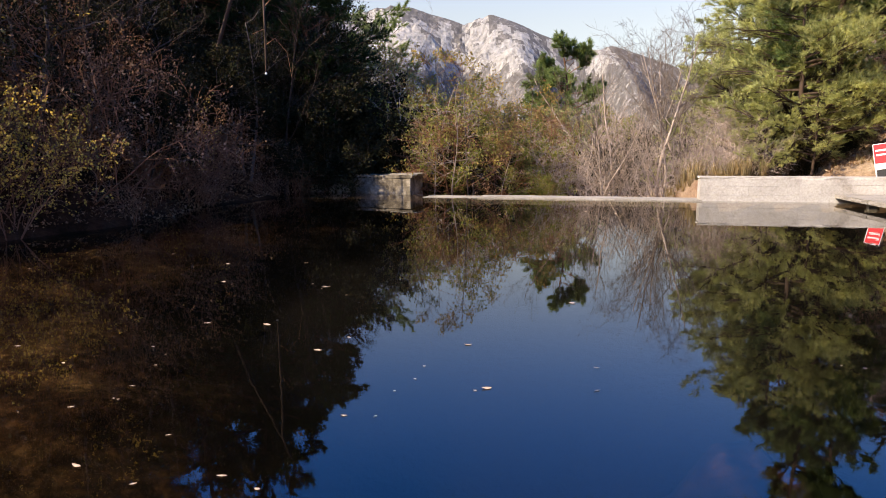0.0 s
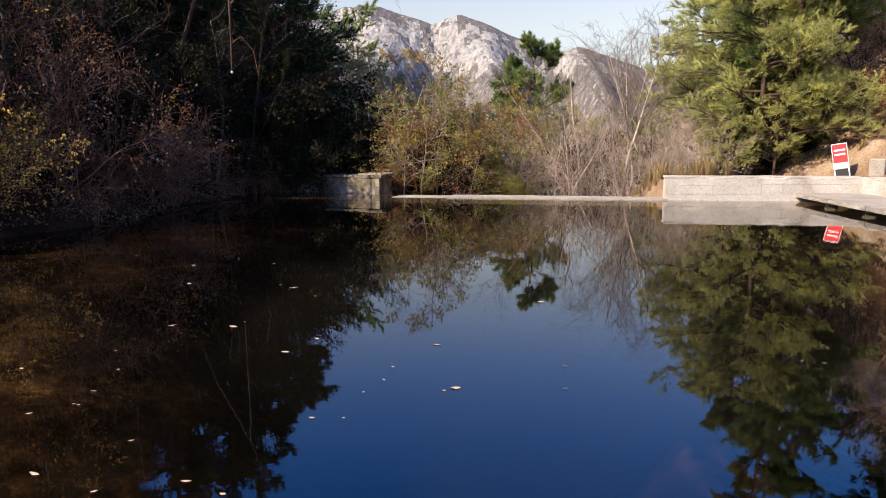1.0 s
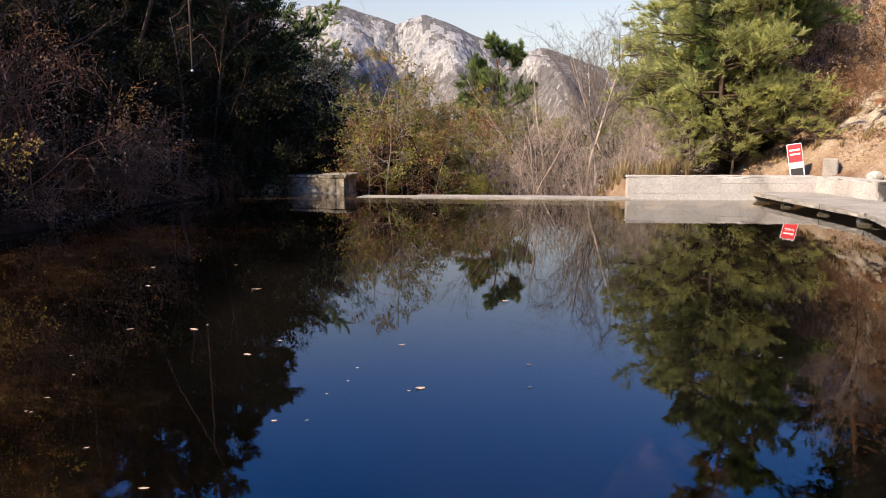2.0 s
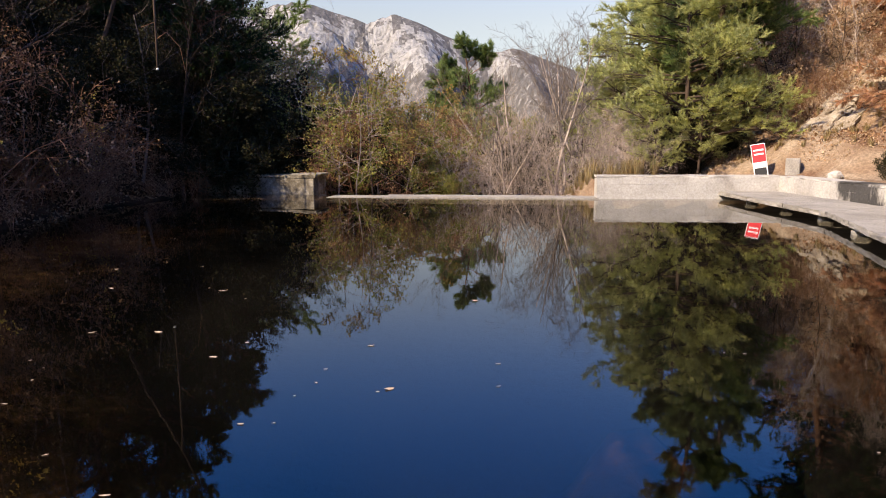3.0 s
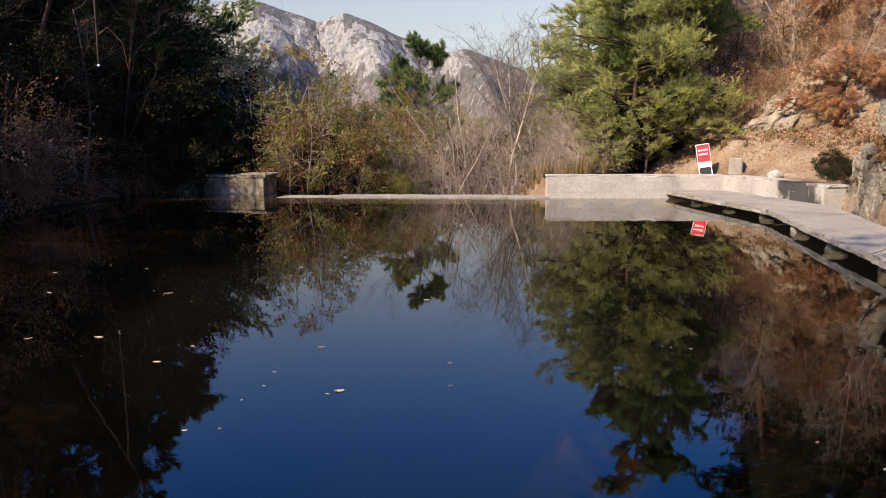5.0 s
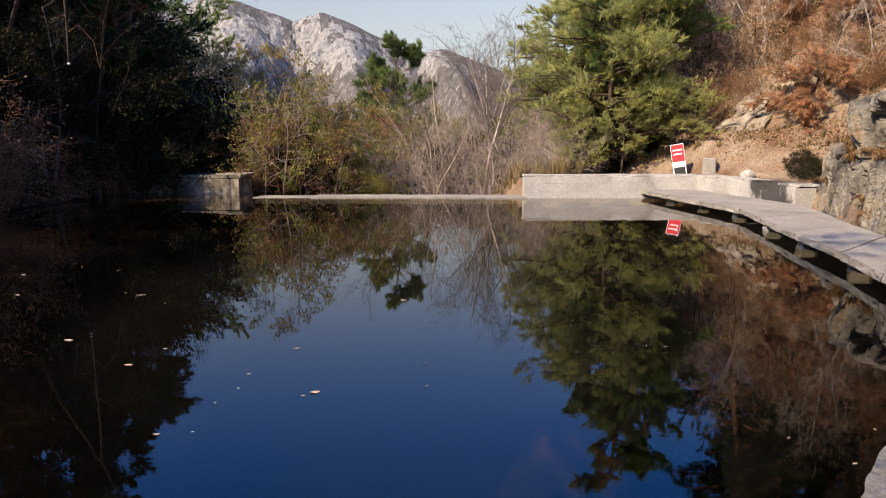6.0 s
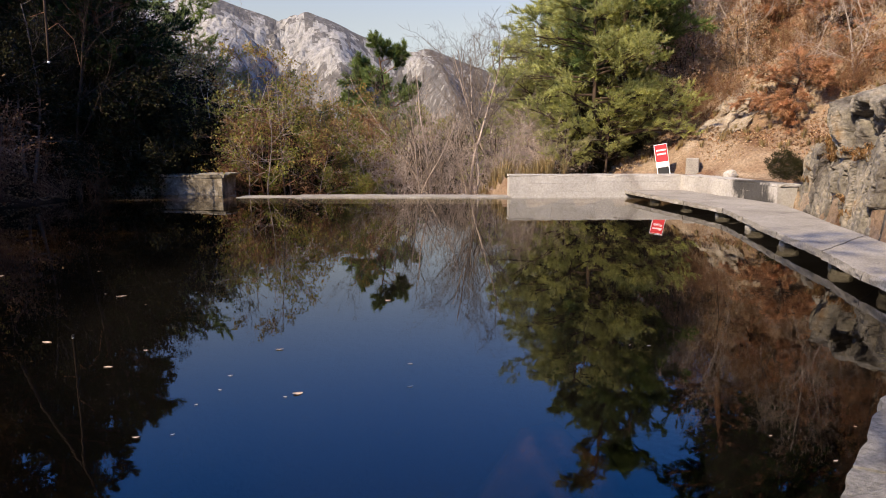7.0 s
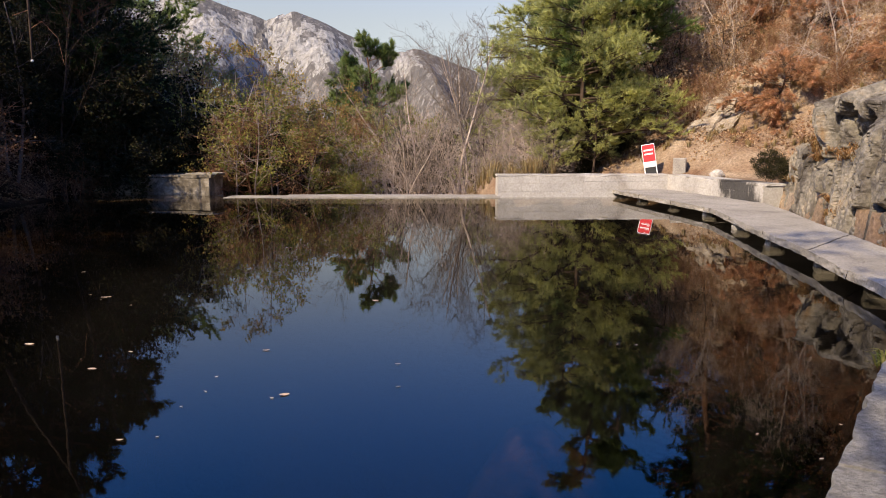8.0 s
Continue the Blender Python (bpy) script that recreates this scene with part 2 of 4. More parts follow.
SCRUB = far_mat("mountain_scrub", [(0.38, (0.085, 0.08, 0.077)), (0.55, (0.13, 0.12, 0.112)), (0.66, (0.27, 0.25, 0.235))], 0.17, 3.0)
MOUNTAIN = far_mat("granite_mountain", MOUNTAIN_STOPS, 0.17, 6.0)
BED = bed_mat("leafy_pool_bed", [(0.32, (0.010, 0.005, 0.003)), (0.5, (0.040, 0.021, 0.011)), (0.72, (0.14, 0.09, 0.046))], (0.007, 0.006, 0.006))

# ---- mesh helpers ----


def mesh_of(name, verts, faces, material, smooth=False):
    """A mesh from arrays; faces: one array, or several of various widths."""
    me = bpy.data.meshes.new(name)
    verts = np.asarray(verts, dtype=np.float32)
    groups = faces if isinstance(faces, list) else [faces]
    groups = [np.asarray(g, dtype=np.int32) for g in groups if len(g)]
    me.vertices.add(len(verts))
    me.vertices.foreach_set("co", verts.ravel())
    loops = np.concatenate([g.ravel() for g in groups])
    sizes = np.concatenate([np.full(len(g), g.shape[1], dtype=np.int32) for g in groups])
    starts = np.concatenate([[0], np.cumsum(sizes)[:-1]]).astype(np.int32)
    me.loops.add(len(loops))
    me.loops.foreach_set("vertex_index", loops)
    me.polygons.add(len(sizes))
    me.polygons.foreach_set("loop_start", starts)
    me.polygons.foreach_set("use_smooth", np.full(len(sizes), smooth))
    me.update(calc_edges=True)
    me.materials.append(material)
    return me


def part(name, me, parent=None, label=""):
    ob = new(name, me)
    ob.parent = parent
    if label:
        ob["label"] = label
    return ob


def bm_mesh(name, bm, material, smooth=False):
    me = bpy.data.meshes.new(name)
    bmesh.ops.recalc_face_normals(bm, faces=bm.faces)
    bm.to_mesh(me)
    bm.free()
    me.materials.append(material)
    for p in me.polygons:
        p.use_smooth = smooth
    return me


def box(sx, sy, sz, bevel=0.01, jitter=0.0, at=(0, 0, 0)):
    bm = bmesh.new()
    bmesh.ops.create_cube(bm, size=1, matrix=Matrix.Translation(at) @ Matrix.Diagonal((sx, sy, sz, 1)))
    if jitter:
        for v in bm.verts:
            v.co += Vector([random.uniform(-jitter, jitter) for _ in range(3)])
    if bevel:
        bmesh.ops.bevel(bm, geom=bm.edges[:], offset=bevel, segments=1, affect="EDGES")
    return bm


def prism(points, z0, z1, bevel=0.0):
    """An upright prism on a plan polygon."""
    bm = bmesh.new()
    f = bm.faces.new([bm.verts.new((x, y, z0)) for x, y in points])
    up = bmesh.ops.extrude_face_region(bm, geom=[f])
    for v in up["geom"]:
        if isinstance(v, bmesh.types.BMVert):
            v.co.z = z1
    bmesh.ops.recalc_face_normals(bm, faces=bm.faces)
    if bevel:
        bmesh.ops.bevel(bm, geom=bm.edges[:], offset=bevel, segments=2, affect="EDGES")
    return bm


def thing(name, label, category, group="", at=(0, 0, 0)):
    ob = new(name)
    ob.location = at
    return tagged(ob, label, category, group)


def wander(p, scale, seed=0.0):
    return noise.noise(Vector((p[0] * scale + seed, p[1] * scale - seed, p[2] * scale + 3.1 * seed)))

# ---- ground ----
LEFT_SHORE = [(-60, -9.5), (-5, -9.2), (6, -8.6), (12, -7.7), (13.2, -7.0), (15.5, -6.0), (18.3, -6.0), (21.5, -4.9), (24, -2.6), (30, -2.0), (45, -3.5), (80, -12), (200, -40)]
RIGHT_FOOT = [(-60, 4.0), (-4, 4.0), (1.1, 4.4), (2.4, 5.8), (4.2, 7.1), (7.3, 9.2), (10, 10.9), (12.5, 12.2), (15, 13.6), (17, 14.6), (19.5, 14.2), (21.5, 12.6), (23.5, 11.4), (27, 11.0), (34, 12.5), (50, 17), (80, 28), (200, 60)]
ls_y, ls_x = np.array(LEFT_SHORE).T
rf_y, rf_x = np.array(RIGHT_FOOT).T
LIP = [(10.25, 17.95), (9.52, 12.54), (8.88, 11.14), (7.94, 9.14), (7.2, 7.42), (6.55, 6.16), (6.1, 5.2), (5.1, 4.25), (3.9, 3.35), (2.65, 2.42), (0.3, 0.75), (-3.0, -0.9)]
INNER = [(11.84, 17.6), (11.43, 13.2), (10.6, 11.5), (9.75, 10.0), (9.0, 8.5), (8.4, 7.3), (7.7, 5.8), (6.6, 4.2), (5.3, 2.4), (3.9, 1.1), (1.2, -1.0), (-3.0, -2.8)]
lip_xy = np.array(LIP[::-1])
in_y, in_x = np.array(INNER[::-1]).T[1], np.array(INNER[::-1]).T[0]


def wavy(x, y, s, seed):
    return np.sin(x * s + 1.7 * np.sin(y * s * 0.7 + seed)) * np.cos(y * s * 1.13 + 1.3 * np.sin(x * s * 0.6 + 2 * seed))


def height(x, y):
    """The ground's height over the water: pool, banks, the gully below the weir, hills."""
    x, y = np.asarray(x, float), np.asarray(y, float)
    sl = np.interp(y, ls_y, ls_x) - x + 0.25 * wavy(x, y, 1.3, 0.4)        # metres into the left bank
    sr = x - np.interp(y, rf_y, rf_x) + 0.3 * wavy(x, y, 0.9, 1.1)         # metres into the right hill
    rough = 0.16 * wavy(x, y, 1.1, 0.3) + 0.09 * wavy(x, y, 2.7, 1.9) + 0.35 * wavy(x, y, 0.33, 2.2)
    fade = np.clip(1 - (y - 34) / 60, 0.1, 1)
    left = (0.35 * np.clip(sl, 0, 0.6) + 0.62 * np.clip(sl - 0.5, 0, 13) + 0.2 * np.clip(sl - 13.5, 0, 30) + rough * np.clip(sl, 0, 1.5)) * fade
    right = (0.62 * np.clip(sr, 0, 3) + 0.95 * np.clip(sr - 3, 0, 14) + 0.32 * np.clip(sr - 14, 0, 40) + rough * np.clip(sr, 0, 1.2)) * fade
    right = right + 1.6 * np.clip((sr - 0.3) / 1.6, 0, 1) * np.clip((15.0 - y) / 2.5, 0, 1) * np.clip((y - 2) / 3, 0, 1)      # shoulder over the outcrop
    # the bed of the pool, and the gully below the weir
    bed = -0.15 - 0.25 * np.clip(-sl, 0, 3) / 3 - 2.2 * np.clip((-sl - 2.5) / 3.5, 0, 1) + 0.06 * wavy(x, y, 1.6, 0.7)
    shelf = np.maximum(np.clip((0.1 - x) / 3.0, 0, 1) * np.clip((9.0 - y) / 4.0, 0, 1), 0.8 * np.clip(1.6 - np.hypot((x - 2.1) / 0.9, (y - 4.3) / 0.6) + 0.3 * wavy(x, y, 3.1, 0.8), 0, 1.2) ** 2 / 1.44)
    bed = bed * (1 - shelf) + shelf * (-0.75 + 0.10 * wavy(x, y, 2.3, 0.4) + 0.05 * wavy(x, y, 5.0, 1.4))
    past = np.clip((y - (20.9 - 0.25 * x * (x > -2))) / 1.2, 0, 1)
    gully = -0.75 - 0.05 * np.clip(y - 22, 0, 40) + 0.3 * wavy(x, y, 0.5, 0.2) + 0.12 * wavy(x, y, 1.7, 1.2)
    floor_ = bed * (1 - past) + gully * past
    # terrace behind the right wall
    behind = np.where(y < 17.65, np.clip((x - np.interp(y, in_y, in_x) - 0.15) / 0.3, 0, 1), np.clip((y - (18.85 - 0.235 * (x - 7))) / 0.3, 0, 1) * np.clip((x - 6.9) / 0.6, 0, 1) * np.clip((24.5 - y) / 3.5, 0, 1))
    terrace = 0.50 + 0.06 * wavy(x, y, 1.2, 0.9)
    near = np.clip((0.6 * np.maximum(x, 0) + 0.25 * np.minimum(x, 0) - y - 0.9) / 0.6, 0, 1) * (y < 3.2)           # bank under the walkway by the viewer
    floor_ = floor_ * (1 - behind) + terrace * behind
    floor_ = floor_ * (1 - near * (behind < 0.5)) + 0.1 * near * (behind < 0.5)
    h = floor_ + np.where(sl > 0, left + 0.15, 0) + np.where(sr > 0, right, 0)
    h = h + 6 * np.clip((y - 200) / 500, 0, 1) * (1 + 0.35 * wavy(x, y, 0.011, 0.5))
    return np.where(y < -8, np.maximum(h, 0.1), h)


def axis(lo, hi, step, reach):
    mid = np.arange(lo, hi, step)
    out = step * np.cumsum(1.22 ** np.arange(1, 60))
    out = out[out < reach]
    return np.concatenate([lo - out[::-1], mid, hi + out])


gx, gy = axis(-16, 24, 0.28, 2600), axis(-6, 34, 0.28, 2600)
GX, GY = np.meshgrid(gx, gy)
GZ = height(GX, GY)
nx, ny = len(gx), len(gy)
ids = np.arange(nx * ny).reshape(ny, nx)
quads = np.stack([ids[:-1, :-1], ids[:-1, 1:], ids[1:, 1:], ids[1:, :-1]], -1).reshape(-1, 4)
ground_me = mesh_of("ground", np.stack([GX, GY, GZ], -1).reshape(-1, 3), quads, SOIL, True)
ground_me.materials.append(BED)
# left bank soil, darkened to paint its shade
ground_me.materials.append(SHADEBROWN)
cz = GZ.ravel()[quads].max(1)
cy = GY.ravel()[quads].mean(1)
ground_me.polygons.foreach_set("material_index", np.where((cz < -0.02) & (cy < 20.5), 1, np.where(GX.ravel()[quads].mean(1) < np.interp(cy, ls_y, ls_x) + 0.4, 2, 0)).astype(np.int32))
ground = tagged(new("ground", ground_me), "brown leaf-strewn ground with the pool's bed painted darker in the deep", "ground", kind="structure")


def zat(x, y):
    return float(height(np.array([x]), np.array([y]))[0])


# the water of the pool, ending at the weir
wb = bmesh.new()
shore = [(-12, -9), (8, -9), (9, 4), (12.2, 10), (12.6, 18.2), (6.9, 18.9), (-0.6, 20.75), (-1.0, 22.2), (-9, 26), (-12, 20)]
wb.faces.new([wb.verts.new((x, y, 0)) for x, y in shore])
water = tagged(new("water", bm_mesh("water", wb, WATER)), "still dark pool water mirroring trees and blue sky", "water", kind="structure")
water.visible_shadow = False

# the mountain, far beyond the valley
PEAKS = [(-420, 140, 0.2, 0.2), (-180, 170, 0.3, 0.2), (-52, 168, 0.12, 0.31), (55, 159, 0.5, 0.42), (210, 118, 0.3, 0.33), (330, 96, 0.2, 0.2), (520, 110, 0.3, 0.2)]
mx, my = np.linspace(-600, 800, 420), np.linspace(700, 980, 130)
MX, MY = np.meshgrid(mx, my)


def ridge(x):
    r = np.zeros_like(x)
    for px, ph, sl_, sr_ in PEAKS:
        d = np.sqrt((x - px) ** 2 + 64) - 8
        r = np.maximum(r, ph - np.where(x < px, sl_, sr_) * d)
    return r


crag = np.array([noise.ridged_multi_fractal(Vector((a * 0.014, b * 0.010, 0.3)), 1.0, 2.1, 7, 1.0, 2.0) for a, b in zip(MX.ravel(), MY.ravel())]).reshape(MX.shape)
fine = np.array([noise.fractal(Vector((a * 0.07, b * 0.07, 4.3)), 1.0, 2.1, 4) for a, b in zip(MX.ravel(), MY.ravel())]).reshape(MX.shape)
drop_ = np.where(MY < 905, (905 - MY) * (0.75 + 0.25 * np.sin(MX * 0.05)), (MY - 905) * 0.8)
TOP = ridge(MX + 9 * fine + 6 * np.sin(MY * 0.06))
MZ = TOP - drop_ + (crag - 1.3) * 13 * np.clip(drop_ / 30, 0.12, 1) + 3.5 * fine
MZ = np.maximum(MZ, -8)
k = np.arange(MX.size).reshape(MX.shape)
mq = np.stack([k[:-1, :-1], k[:-1, 1:], k[1:, 1:], k[1:, :-1]], -1).reshape(-1, 4)
mountain_me = mesh_of("mountain", np.stack([MX, MY, MZ], -1).reshape(-1, 3), mq, MOUNTAIN, False)
mountain_me.materials.append(SCRUB)
falls = (ridge(MX + 4) < ridge(MX - 4)) * 1.0
scrub = (TOP - MZ < (4 + 22 * falls) * (0.8 + 1.6 * fine)) | (MZ < 80 + 25 * fine) | (fine + 0.25 * np.sin(MX * 0.05) > 0.62)
mountain_me.polygons.foreach_set("material_index", scrub.ravel()[mq[:, 0]].astype(np.int32))
mountain = tagged(new("mountain", mountain_me), "pale granite mountain ridge with dark scrub on top", "mountain", kind="structure")

# ---- walls, weir, walkway ----


def wall_run(points, thick, z0, z1, core_mat, stone_mat, course, length, parent, seed, inward=1, band_span=None):
    """A masonry wall along a plan line: a core and proud face stones, each its own piece."""
    rng = random.Random(seed)
    for (x0, y0), (x1, y1) in zip(points, points[1:]):
        d = Vector((x1 - x0, y1 - y0, 0))
        run = d.length
        d.normalize()
        nrm = Vector((-d.y, d.x, 0)) * inward
        core = bm_mesh("wall_core", prism([(x0, y0), (x1, y1), (x1 + nrm.x * thick, y1 + nrm.y * thick), (x0 + nrm.x * thick, y0 + nrm.y * thick)], z0, z1 - 0.03), core_mat)
        part("wall_core", core, parent)
        z = z0 + 0.35
        while z < z1 - 0.05:
            hgt = min(course * rng.uniform(0.85, 1.15), z1 - z)
            s = rng.uniform(-0.3, 0)
            while s < run:
                w = length * rng.uniform(0.6, 1.4)
                a, b = max(s, 0.0), min(s + w, run)
                if b - a > 0.06:
                    bm = box(b - a - 0.002, 0.10, hgt - 0.002, 0.002, 0.003)
                    c = Vector((x0, y0, 0)) + d * (a + b) / 2 - nrm * (rng.uniform(-0.004, 0.004) - 0.042)
                    banded = band_span is not None and band_span[0] < c.y < band_span[1]
                    st = part("stone", bm_mesh("stone", bm, BANDSTONE if banded else stone_mat), parent, "dark-banded stone" if banded else "")
                    st.matrix_basis = pose(c.x, c.y, z + hgt / 2, 0, 0, math.degrees(math.atan2(d.y, d.x)))
                s += w
            z += hgt
    return parent


def rough_slab(points, z0, z1, material, name, parent, label="", ragged=0.018, cuts=7):
    """A cast or hewn slab with a broken lip."""
    bm = prism(points, z0, z1)
    bmesh.ops.subdivide_edges(bm, edges=[e for e in bm.edges], cuts=cuts, use_grid_fill=True)
    for v in bm.verts:
        k = v.co.copy()
        v.co.x += ragged * (0.8 * wander(k, 2.1, 1.0) + wander(k, 5.0, 1.0) + 0.9 * wander(k, 17, 2.0))
        v.co.y += ragged * (0.8 * wander(k, 2.1, 4.0) + wander(k, 5.0, 4.0) + 0.9 * wander(k, 17, 5.0))
        v.co.z += 0.010 * wander(k, 3.0, 7.0)
    return part(name, bm_mesh(name, bm, material), parent, label)


weir = thing("weir", "low pale concrete weir crest at the waterline", "weir")
weir["kind"] = "structure"
wpts = [(-0.62, 20.5), (1.0, 20.1), (2.6, 19.72), (4.2, 19.28), (5.7, 18.86), (6.98, 18.5)]
for (x0, y0), (x1, y1) in zip(wpts, wpts[1:]):
    lvl = 0.035 if x0 > 0.5 else 0.012
    rough_slab([(x0, y0), (x1, y1), (x1 + 0.24, y1 + 0.8), (x0 + 0.24, y0 + 0.8)], -1.6, lvl, CONCRETE, "crest_slab", weir)

wall_right = thing("wall_right", "pale stone retaining wall with a flat cap", "wall")
wall_right["kind"] = "structure"
RW = [(6.98, 18.68), (9.4, 18.14), (11.84, 17.6)]
wall_run(RW, 0.5, -0.4, 0.60, STONE, STONE, 0.24, 0.75, wall_right, 3)
wall_run([(11.84, 17.6), (11.70, 15.4), (11.48, 13.3)], 0.5, -0.4, 0.60, STONE, STONE, 0.24, 0.5, wall_right, 4, band_span=(13.2, 16.2))
CAPS = [(6.97, 18.685), (8.6, 18.32), (10.2, 17.965), (11.84, 17.6), (11.745, 15.9), (11.63, 14.6), (11.48, 13.3)]
for i, ((x0, y0), (x1, y1)) in enumerate(zip(CAPS, CAPS[1:])):
    d = Vector((x1 - x0, y1 - y0, 0)).normalized()
    nx_, ny_ = -d.y * 0.58, d.x * 0.58
    rough_slab([(x0, y0), (x1, y1), (x1 + nx_, y1 + ny_), (x0 + nx_, y0 + ny_)], 0.600, 0.655, BANDSTONE if i > 3 else STONE, "cap_slab", wall_right, ragged=0.03)

wall_left = thing("wall_left", "weathered stone block wall with a flat capstone", "wall")
wall_left["kind"] = "structure"
wall_run([(-8.2, 25.0), (-4.79, 23.53), (-1.05, 21.87)], 0.9, -0.4, 0.50, MORTAR, DARKSTONE, 0.25, 0.6, wall_left, 7)
wall_run([(-1.05, 21.87), (-0.69, 22.69)], 0.3, -0.4, 0.50, MORTAR, DARKSTONE, 0.25, 0.5, wall_left, 8)
for (x0, y0), (x1, y1) in zip([(-8.2, 24.96), (-6.4, 24.2), (-4.8, 23.5), (-3.2, 22.79), (-2.0, 22.26)], [(-6.42, 24.21), (-4.82, 23.51), (-3.22, 22.8), (-2.02, 22.27), (-0.99, 21.8)]):
    rough_slab([(x0, y0), (x1, y1), (x1 + 0.38, y1 + 0.86), (x0 + 0.38, y0 + 0.86)], 0.505, 0.585, DARKSTONE, "cap_slab", wall_left)
rough_slab([(-1.75, 22.35), (-0.85, 21.95), (-0.55, 22.75), (-1.45, 23.1)], 0.588, 0.622, CONCRETE, "top_slab", wall_left)

walkway = thing("walkway", "pale concrete slab walkway on squat stone piers", "walkway")
walkway["kind"] = "structure"
rngw = random.Random(5)


def along(line, s):
    seg = [math.dist(a, b) for a, b in zip(line, line[1:])]
    s *= sum(seg)
    for (a, b), d in zip(zip(line, line[1:]), seg):
        if s <= d:
            return (a[0] + (b[0] - a[0]) * s / d, a[1] + (b[1] - a[1]) * s / d)
        s -= d
    return line[-1]


for i in range(len(LIP) - 1):
    a, b, c, d = LIP[i], LIP[i + 1], INNER[i + 1], INNER[i]
    n_in = max(1, round(math.dist(a, b) / 1.9))
    for j in range(n_in):
        s0, s1 = j / n_in, (j + 1) / n_in - 0.006
        q = lambda p, r, s: (p[0] + (r[0] - p[0]) * s, p[1] + (r[1] - p[1]) * s)
        dz = rngw.uniform(-0.006, 0.006)
        rough_slab([q(a, b, s0), q(a, b, s1), q(d, c, s1), q(d, c, s0)], 0.115 + dz, 0.22 + dz, COARSE if i > 7 else CONCRETE, "slab", walkway, ragged=0.024, cuts=22 if i > 6 else 11)
PIERS = [(10.15, 16.6), (10.0, 14.9), (9.65, 13.1), (8.75, 10.95), (7.95, 9.2), (7.3, 7.5), (6.75, 6.2), (6.0, 5.0), (4.9, 4.0), (3.6, 3.0)]
for x, y in PIERS:
    ux, uy = 0.86, -0.5
    bm = box(0.27, 0.24, 1.1, 0.05)
    bmesh.ops.subdivide_edges(bm, edges=bm.edges[:], cuts=3, use_grid_fill=True)
    for v in bm.verts:
        k = v.co.copy()
        v.co += Vector((wander(k, 3.0, x), wander(k, 3.0, y), 0)) * 0.05 + Vector((wander(k, 9.0, x), wander(k, 9.0, y), 0)) * 0.015
    st = part("pier", bm_mesh("pier", bm, CONCRETE), walkway)
    st.matrix_basis = pose(x + 0.22 * ux, y + 0.22 * uy, -0.44, 0, 0, -30 + rngw.uniform(-8, 8))
# masonry added under the walkway's inner side, near-black to paint the shade there
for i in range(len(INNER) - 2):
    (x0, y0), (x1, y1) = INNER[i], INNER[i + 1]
    part("footing", bm_mesh("footing", prism([(x0 - 0.3, y0 - 0.1), (x1 - 0.3, y1 - 0.1), (x1 + 0.1, y1 - 0.2), (x0 + 0.1, y0 - 0.2)], -1.2, 0.11), SHADEBROWN), walkway)

# ---- plants ----


def tubes(segs, sides):
    """Tapered tubes from an array of segments: p0, p1, r0, r1."""
    segs = np.asarray(segs, float)
    p0, p1, r0, r1 = segs[:, :3], segs[:, 3:6], segs[:, 6], segs[:, 7]
    d = p1 - p0
    d /= np.linalg.norm(d, axis=1)[:, None] + 1e-9
    ref = np.where(np.abs(d[:, 2:3]) > 0.9, np.array([[1.0, 0, 0]]), np.array([[0, 0, 1.0]]))
    u = np.cross(d, ref)
    u /= np.linalg.norm(u, axis=1)[:, None] + 1e-9
    w = np.cross(d, u)
    a = np.arange(sides) * 2 * np.pi / sides
    ring = u[:, None, :] * np.cos(a)[None, :, None] + w[:, None, :] * np.sin(a)[None, :, None]
    v = np.concatenate([p0[:, None] + ring * r0[:, None, None], p1[:, None] + ring * r1[:, None, None]], 1).reshape(-1, 3)
    k = np.arange(sides)
    f = np.stack([k, (k + 1) % sides, (k + 1) % sides + sides, k + sides], -1)
    return v, (np.arange(len(segs))[:, None, None] * 2 * sides + f[None]).reshape(-1, 4)


def grow(rng, p, d, length, r, level, last, spec, out, tips):
    """One limb and what springs from it. spec[level]: joints, bend, lift, children, spread, child length, start."""
    joints, bend, lift, kids, spread, ratio, start = spec[level]
    step = length / joints
    marks = []
    p, d = np.array(p, float), np.array(d, float)
    for j in range(joints):
        d = d + np.array([rng.gauss(0, bend), rng.gauss(0, bend), rng.gauss(0, bend) + lift])
        d /= np.linalg.norm(d)
        q = p + d * step
        ra, rb = r * (1 - 0.75 * j / joints), r * (1 - 0.75 * (j + 1) / joints)
        out[level].append((*p, *q, ra, rb))
        marks.append((p, q, d, rb))
        p = q
    tips.append((p, d, level))
    if level == last:
        for a, b, dd, _ in marks[1:]:
            tips.append(((a + b) / 2, dd, level))
        return
    for i in range(kids):
        s = start + (1 - start) * (i + rng.random()) / kids
        a, b, dd, rr = marks[min(int(s * joints), joints - 1)]
        t = s * joints % 1
        base = a + (b - a) * t
        turn = rng.random() * 2 * math.pi
        side = np.cross(dd, (math.cos(turn), math.sin(turn), 0.3))
        side /= np.linalg.norm(side) + 1e-9
        side[2] *= FLAT.get(id(spec), 1.0) if level else 1.0
        kd = dd * math.cos(spread) + side * math.sin(spread)
        grow(rng, base, kd, length * ratio * (1.15 - 0.6 * s) * rng.uniform(0.75, 1.25), max(rr * 0.62, 0.005), level + 1, last, spec, out, tips)


